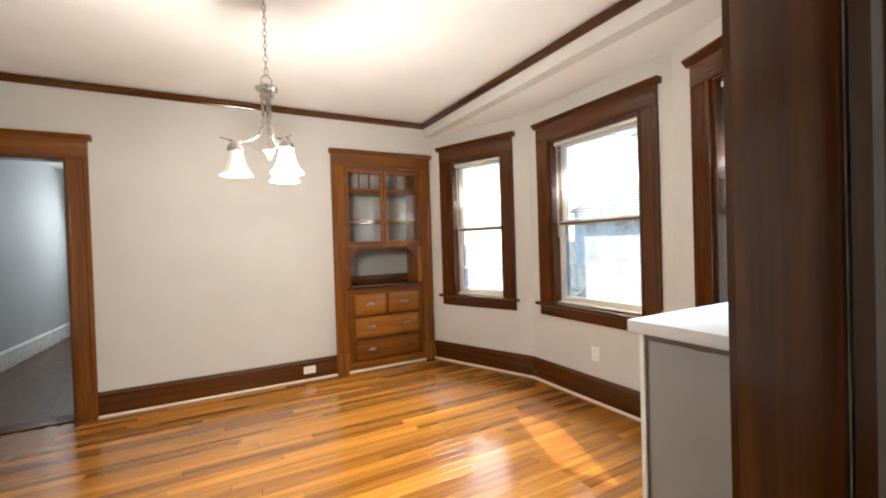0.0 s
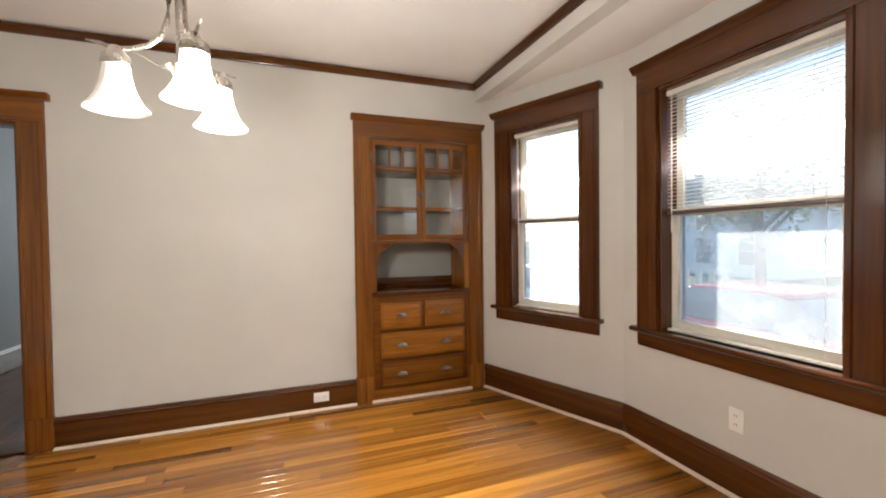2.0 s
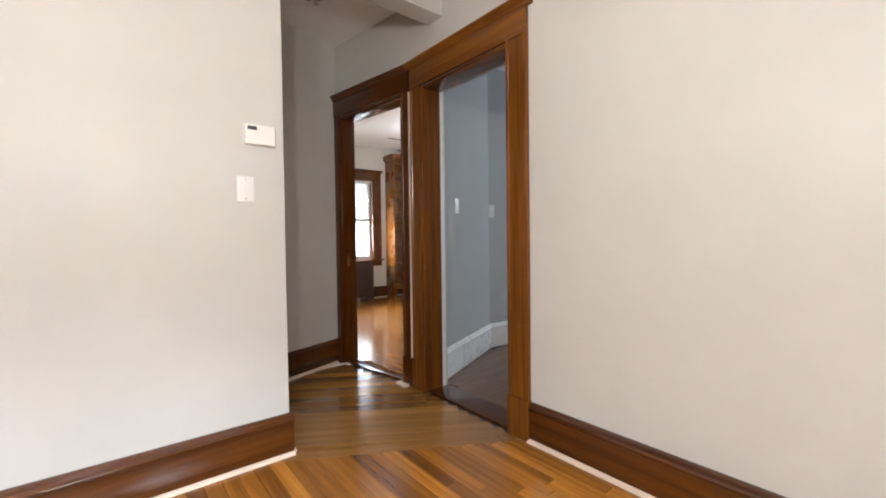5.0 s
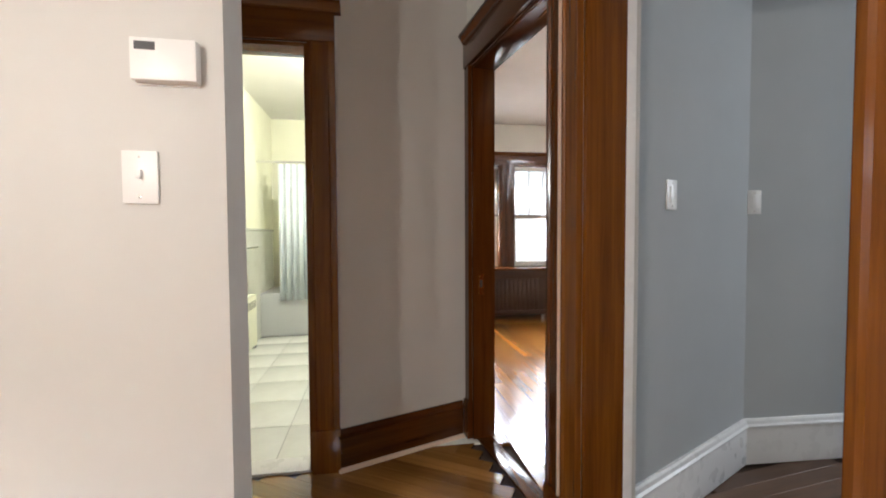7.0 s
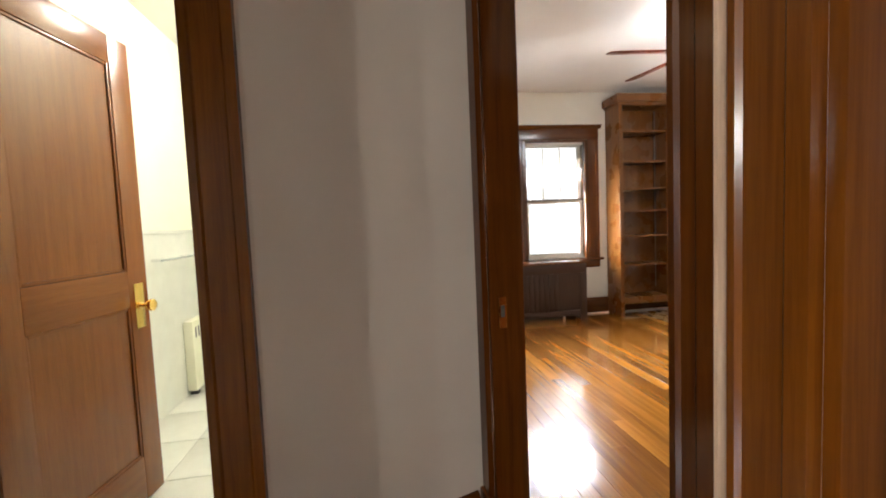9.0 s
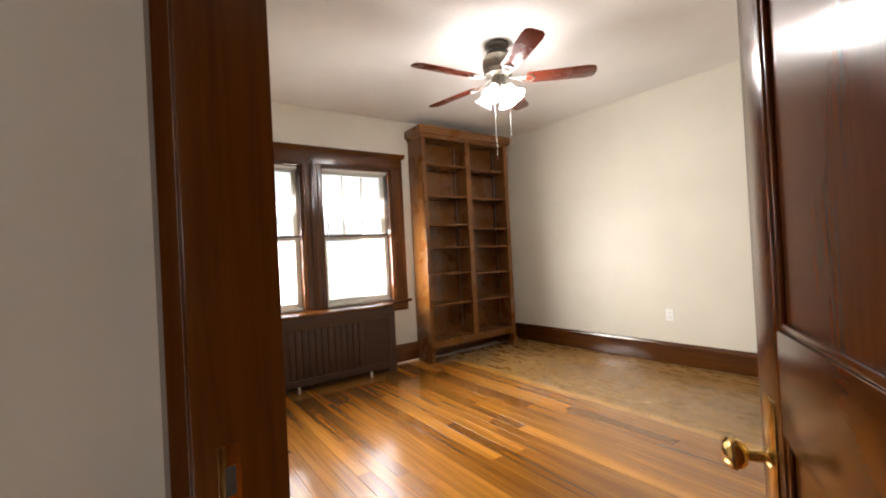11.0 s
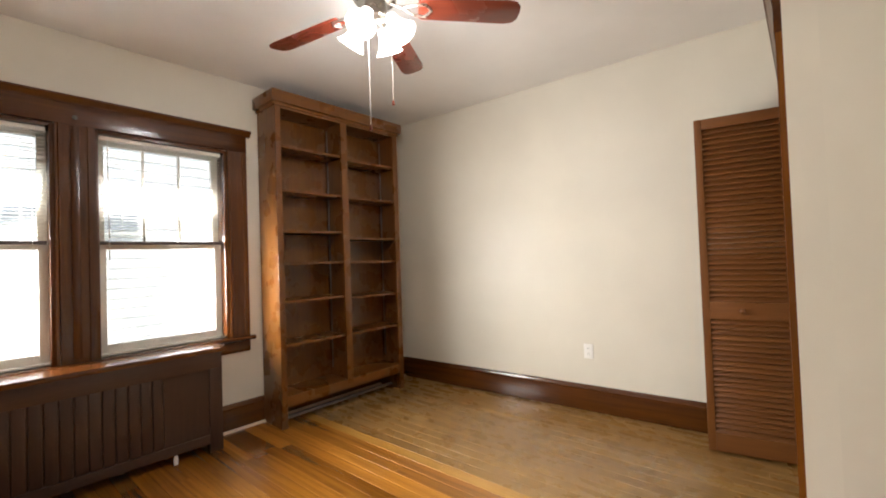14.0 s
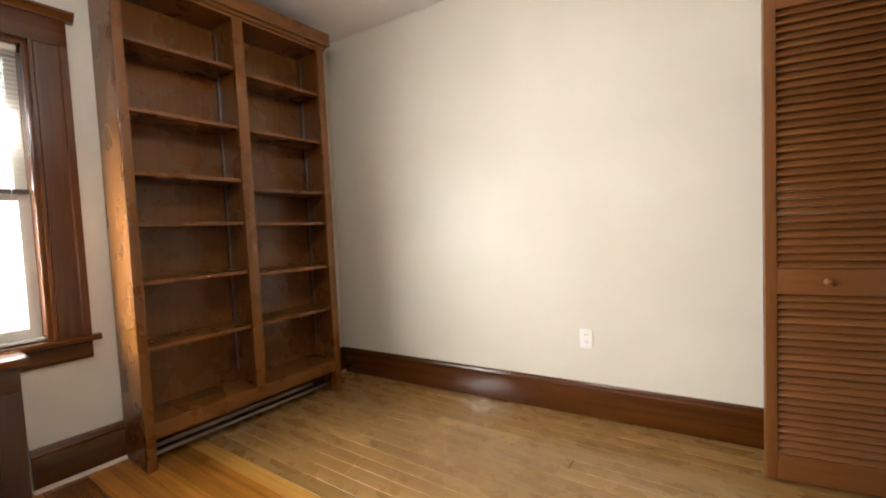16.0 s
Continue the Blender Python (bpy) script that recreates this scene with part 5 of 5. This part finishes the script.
def far_house(m, w, d, h, wall_mat, label, rows=2):
    th = thing("house", label, "house", m, "houses across the street")
    part("wall", bx(0, d, -w / 2, w / 2, 0, h), wall_mat, th)
    bm = bmesh.new()
    n = int(h / 0.14)
    for k in range(n):
        prism(bm, [(-0.03, k * 0.14), (-0.004, k * 0.14 + 0.138), (0.0, k * 0.14 + 0.138), (0.0, k * 0.14)], -w / 2, w / 2, pose(0, 0, 0, 0, 0, -90) @ Matrix.Scale(-1, 4, (1, 0, 0)))
    tagged(part("siding", bm, wall_mat, th), kind="stuff")
    rf = part("roof", prism(bmesh.new(), [(-w / 2 - 0.4, h), (w / 2 + 0.4, h), (0, h + w * 0.2)], -0.4, d + 0.4), ROOFING, th, "grey shingle roof")
    part("chimney", bx(d * 0.5, d * 0.5 + 0.6, 0.8, 1.4, h, h + w * 0.26), BLUE_TRIM, rf)
    for r in range(rows):
        for y in (-w * 0.3, 0, w * 0.3):
            z = 0.7 + r * 2.0
            wd = part("window", bx(-0.08, 0.0, y - 0.6, y + 0.6, z - 0.1, z + 1.6), WHITE_PAINT, th, bevel=0.01)
            part("pane", bx(-0.085, -0.075, y - 0.48, y + 0.48, z + 0.0, z + 0.72), DARK_GLASS, wd)
            part("pane", bx(-0.085, -0.075, y - 0.48, y + 0.48, z + 0.78, z + 1.5), DARK_GLASS, wd)
    return th


far_house(pose(21, 2.0, GZ), 8, 9, 4.3, SIDING, "low two-storey white house across the street")
far_house(pose(22, 14.5, GZ), 8.5, 9, 4.3, BLUE_TRIM, "two-storey blue house across the street")
far_house(pose(22, -11.0, GZ), 8.5, 9, 4.3, BLUE_TRIM, "two-storey blue house across the street")

th = thing("porch_railing", "white painted porch railing across the street", "railing", pose(12.2, 9.5, GZ))
for z0, z1 in ((0.15, 0.22), (1.05, 1.13)):
    part("rail", bx(-0.04, 0.04, -3.4, 3.4, z0, z1), WHITE_PAINT, th)
for k in range(14):
    part("baluster", bx(-0.05, 0.05, -3.3 + k * 0.5, -3.1 + k * 0.5, 0.0, 1.05), WHITE_PAINT, th)


def tree(x, y, height, spread, label, seed):
    rng = random.Random(seed)
    th = thing("tree", label, "tree", pose(x, y, GZ), "street trees")
    bm = bmesh.new()
    tube(bm, [(0, 0, -0.1), (0.03, 0.02, height * 0.2), (-0.04, 0.05, height * 0.42), (0.05, 0, height * 0.75)], [0.19, 0.15, 0.12, 0.04], 10)
    tips = []
    for k in range(9):
        a = k * 2.4 + rng.uniform(-0.3, 0.3)
        z0 = height * rng.uniform(0.3, 0.62)
        r = spread * rng.uniform(0.6, 1.0)
        tip = Vector((r * math.cos(a), r * math.sin(a), z0 + height * rng.uniform(0.12, 0.3)))
        mid = Vector((tip.x * 0.45, tip.y * 0.45, z0 + (tip.z - z0) * 0.6))
        tube(bm, [(0, 0, z0), mid, tip], [0.07, 0.045, 0.015], 6)
        tips += [tip, mid.lerp(tip, 0.5), mid]
    tips.append(Vector((0, 0, height * 0.85)))
    part("trunk", bm, BARK, th, smooth=True)
    verts, faces = [], []
    for tip in tips:
        for _ in range(190):
            c = tip + Vector((rng.gauss(0, 0.42), rng.gauss(0, 0.42), rng.gauss(0, 0.34)))
            u = Vector((rng.gauss(0, 1), rng.gauss(0, 1), rng.gauss(0, 1))).normalized()
            v = u.orthogonal().normalized()
            s = rng.uniform(0.05, 0.1)
            i = len(verts)
            verts += [c - u * s, c + v * s * 0.5, c + u * s, c - v * s * 0.5]
            faces.append((i, i + 1, i + 2, i + 3))
    me = bpy.data.meshes.new("crown")
    me.from_pydata(verts, [], faces)
    me.materials.append(LEAF)
    cr = new("crown", me)
    cr.parent = th


tree(8.6 + 2.6, 4.6, 6.5, 2.0, "leafy street tree beyond the parked cars", 3)
tree(11.6, -6.0, 7.0, 2.2, "leafy street tree beyond the road", 5)


# the neighbour's house close to the study windows
def neighbour():
    th = thing("neighbour_house", "white clapboard neighbour house with a louvered window", "house", pose(-11.6, 1.5, GZ, 0, 0, 180))
    h, w = 6.2, 11.0
    part("wall", bx(0.0, 6.0, -w / 2, w / 2, 0, h), SIDING, th)
    bm = bmesh.new()
    for k in range(int(h / 0.13)):
        z = k * 0.13
        for v in (((-0.014, z), (-0.003, z + 0.128), (0.0, z + 0.128), (0.0, z)),):
            a = [bm.verts.new((x, -w / 2, zz)) for x, zz in v]
            b = [bm.verts.new((x, w / 2, zz)) for x, zz in v]
            bm.faces.new(a)
            bm.faces.new(b[::-1])
            for i in range(4):
                bm.faces.new((a[i], b[i], b[(i + 1) % 4], a[(i + 1) % 4]))
    tagged(part("siding", bm, SIDING, th), kind="stuff")
    part("roof", prism(bmesh.new(), [(-w / 2 - 0.3, h), (w / 2 + 0.3, h), (0, h + 3.6)], -0.5, 6.4), ROOFING, th)
    for y0 in (0.13, -0.79):
        wd = part("window", bx(-0.07, 0.0, y0 - 0.05, y0 + 0.54, 2.63, 3.0), WHITE_PAINT, th, bevel=0.01)
        for k in range(3):
            pane = part("pane", bx(-0.075, -0.065, y0 + 0.165 * k, y0 + 0.15 + 0.165 * k, 2.68, 2.95), DARK_GLASS, wd)
    part("corner_board", bx(-0.05, 0.0, 0.78, 1.05, 2.1, 3.3), BLUE_TRIM, th, "blue painted board", bevel=0.005)
    part("belt_board", bx(-0.06, 0.0, -0.15, 1.1, 2.08, 2.16), BLUE_TRIM, th, bevel=0.005)
    part("porch_roof", prism(bmesh.new(), [(0.6, 3.28), (1.4, 3.2), (1.4, 3.3), (0.95, 3.42), (0.6, 3.36)], -0.3, 0.0), BLUE_TRIM, th)


neighbour()

# ---- floors laid board by board, last ----
def row_span(poly, y):
    xs = []
    for (x0, y0), (x1, y1) in zip(poly, poly[1:] + poly[:1]):
        if (y0 - y) * (y1 - y) < 0:
            xs.append(x0 + (x1 - x0) * (y - y0) / (y1 - y0))
    return (min(xs), max(xs)) if len(xs) >= 2 else None


BOARDS = {}


def board_mesh(length, width, mat):
    key = (round(length, 2), width, mat.name)
    if key not in BOARDS:
        l, w, c = length / 2 - 0.0004, width / 2 - 0.0006, 0.0006
        bm = bmesh.new()
        rings = []
        for dx, dz in ((0.0, -0.02), (0.0, -c), (c, 0.0)):
            rings.append([bm.verts.new((sx * (l - dx), sy * (w - dx), dz)) for sx, sy in ((-1, -1), (1, -1), (1, 1), (-1, 1))])
        for p, q in zip(rings, rings[1:]):
            for i in range(4):
                bm.faces.new((p[i], p[(i + 1) % 4], q[(i + 1) % 4], q[i]))
        bm.faces.new(rings[-1])
        BOARDS[key] = finish(bm, "floor_board", mat)
    return BOARDS[key]


def lay_boards(name, label, poly, angle, width, lengths, mat, seed, pick=None, z=0.0):
    """Boards in rows along angle, cut to a convex outline of (x, y)."""
    rng = random.Random(seed)
    th = tagged(new(name), label, "floor", kind="structure")
    c, s = math.cos(radians(angle)), math.sin(radians(angle))
    loc = [(x * c + y * s, -x * s + y * c) for x, y in poly]
    y = min(p[1] for p in loc) + width / 2
    top = max(p[1] for p in loc)
    rot = pose(0, 0, 0, 0, 0, angle)
    while y < top:
        spans = [row_span(loc, y - width * 0.49), row_span(loc, y + width * 0.49)]
        if None not in spans:
            a, b = max(q[0] for q in spans), min(q[1] for q in spans)
            u = a - rng.uniform(0, lengths[1] * 0.8)
            while u < b - 0.04:
                ln = round(rng.uniform(*lengths), 2)
                u0, u1 = max(u, a), min(u + ln, b)
                u += ln
                if u1 - u0 < 0.04:
                    continue
                centre = rot @ Vector(((u0 + u1) / 2, y, 0))
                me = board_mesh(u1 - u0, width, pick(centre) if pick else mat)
                ob = new("floor_board", me)
                ob.matrix_world = pose(centre.x, centre.y, z - rng.uniform(0, 0.0004), rng.uniform(-0.06, 0.06), 0, angle)
                ob.parent = th
        y += width


D_A, D_B = (-3.64, -1.0), (-3.06, 0.01)
lay_boards("floor_dining", "honey varnished strip floor with pale and dark boards",
    [(WEST + 0.01, SOUTH - 0.10), (0.07, SOUTH - 0.10), (0.07, BAY_END[1]), (BAY_2[0] + 0.08, BAY_2[1]), (BAY_1[0] + 0.08, BAY_1[1]), (CORNER[0] + 0.06, 0.02), (D_B[0] + 0.05, 0.02), (WEST + 0.01, -1.04)], 0, 0.066, (0.35, 2.2), FLOOR_WOOD, 11)
HA = math.degrees(math.atan2(D_B[1] - D_A[1], D_B[0] - D_A[0]))
lay_boards("floor_hall", "glossy golden-brown boards of the hall floor laid askew",
    [(-3.86, -1.95), (-3.68, -1.05), (-3.07, 0.0), (-4.05, 0.02), (-5.0, -0.15), (-4.74, -0.88), (-4.74, -1.95)], HA - 3, 0.083, (0.6, 1.8), FLOOR_HALL, 12)
mid = ((D_A[0] + D_B[0]) / 2, (D_A[1] + D_B[1]) / 2)
lay_boards("floor_border", "single border board between two floors", [(mid[0] + 0.62 * math.cos(radians(HA)) * a + 0.045 * math.sin(radians(HA)) * b, mid[1] + 0.62 * math.sin(radians(HA)) * a - 0.045 * math.cos(radians(HA)) * b) for a, b in ((-1, -1), (1, -1), (1, 1), (-1, 1))], HA, 0.088, (1.3, 1.4), FLOOR_HALL, 13, z=0.0015)
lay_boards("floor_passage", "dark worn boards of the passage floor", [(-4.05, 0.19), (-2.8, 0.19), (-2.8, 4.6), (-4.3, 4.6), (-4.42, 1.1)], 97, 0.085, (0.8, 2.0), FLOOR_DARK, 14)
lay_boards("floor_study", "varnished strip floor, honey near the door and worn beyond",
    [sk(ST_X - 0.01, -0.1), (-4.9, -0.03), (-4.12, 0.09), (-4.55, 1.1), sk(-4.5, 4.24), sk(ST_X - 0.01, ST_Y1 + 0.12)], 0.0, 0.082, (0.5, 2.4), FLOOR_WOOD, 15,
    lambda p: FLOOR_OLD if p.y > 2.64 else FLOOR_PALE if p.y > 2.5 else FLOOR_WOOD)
th = tagged(new("floor_bath"), "white square floor tiles with grey joints", "floor", kind="structure")
part("grout", bx(-8.3, -4.86, -1.95, -0.24, -0.015, -0.003), GROUT, th)
tile = None
for i in range(9):
    for j in range(5):
        if tile is None:
            tile = part("tile", bx(-0.198, 0.198, -0.198, 0.198, -0.012, 0.0), TILE, th, bevel=0.0015)
            ob = tile
        else:
            ob = new("tile", tile.data)
            ob.parent = th
        ob.location = (-8.25 + 0.402 * i, -1.78 + 0.402 * j, 0)
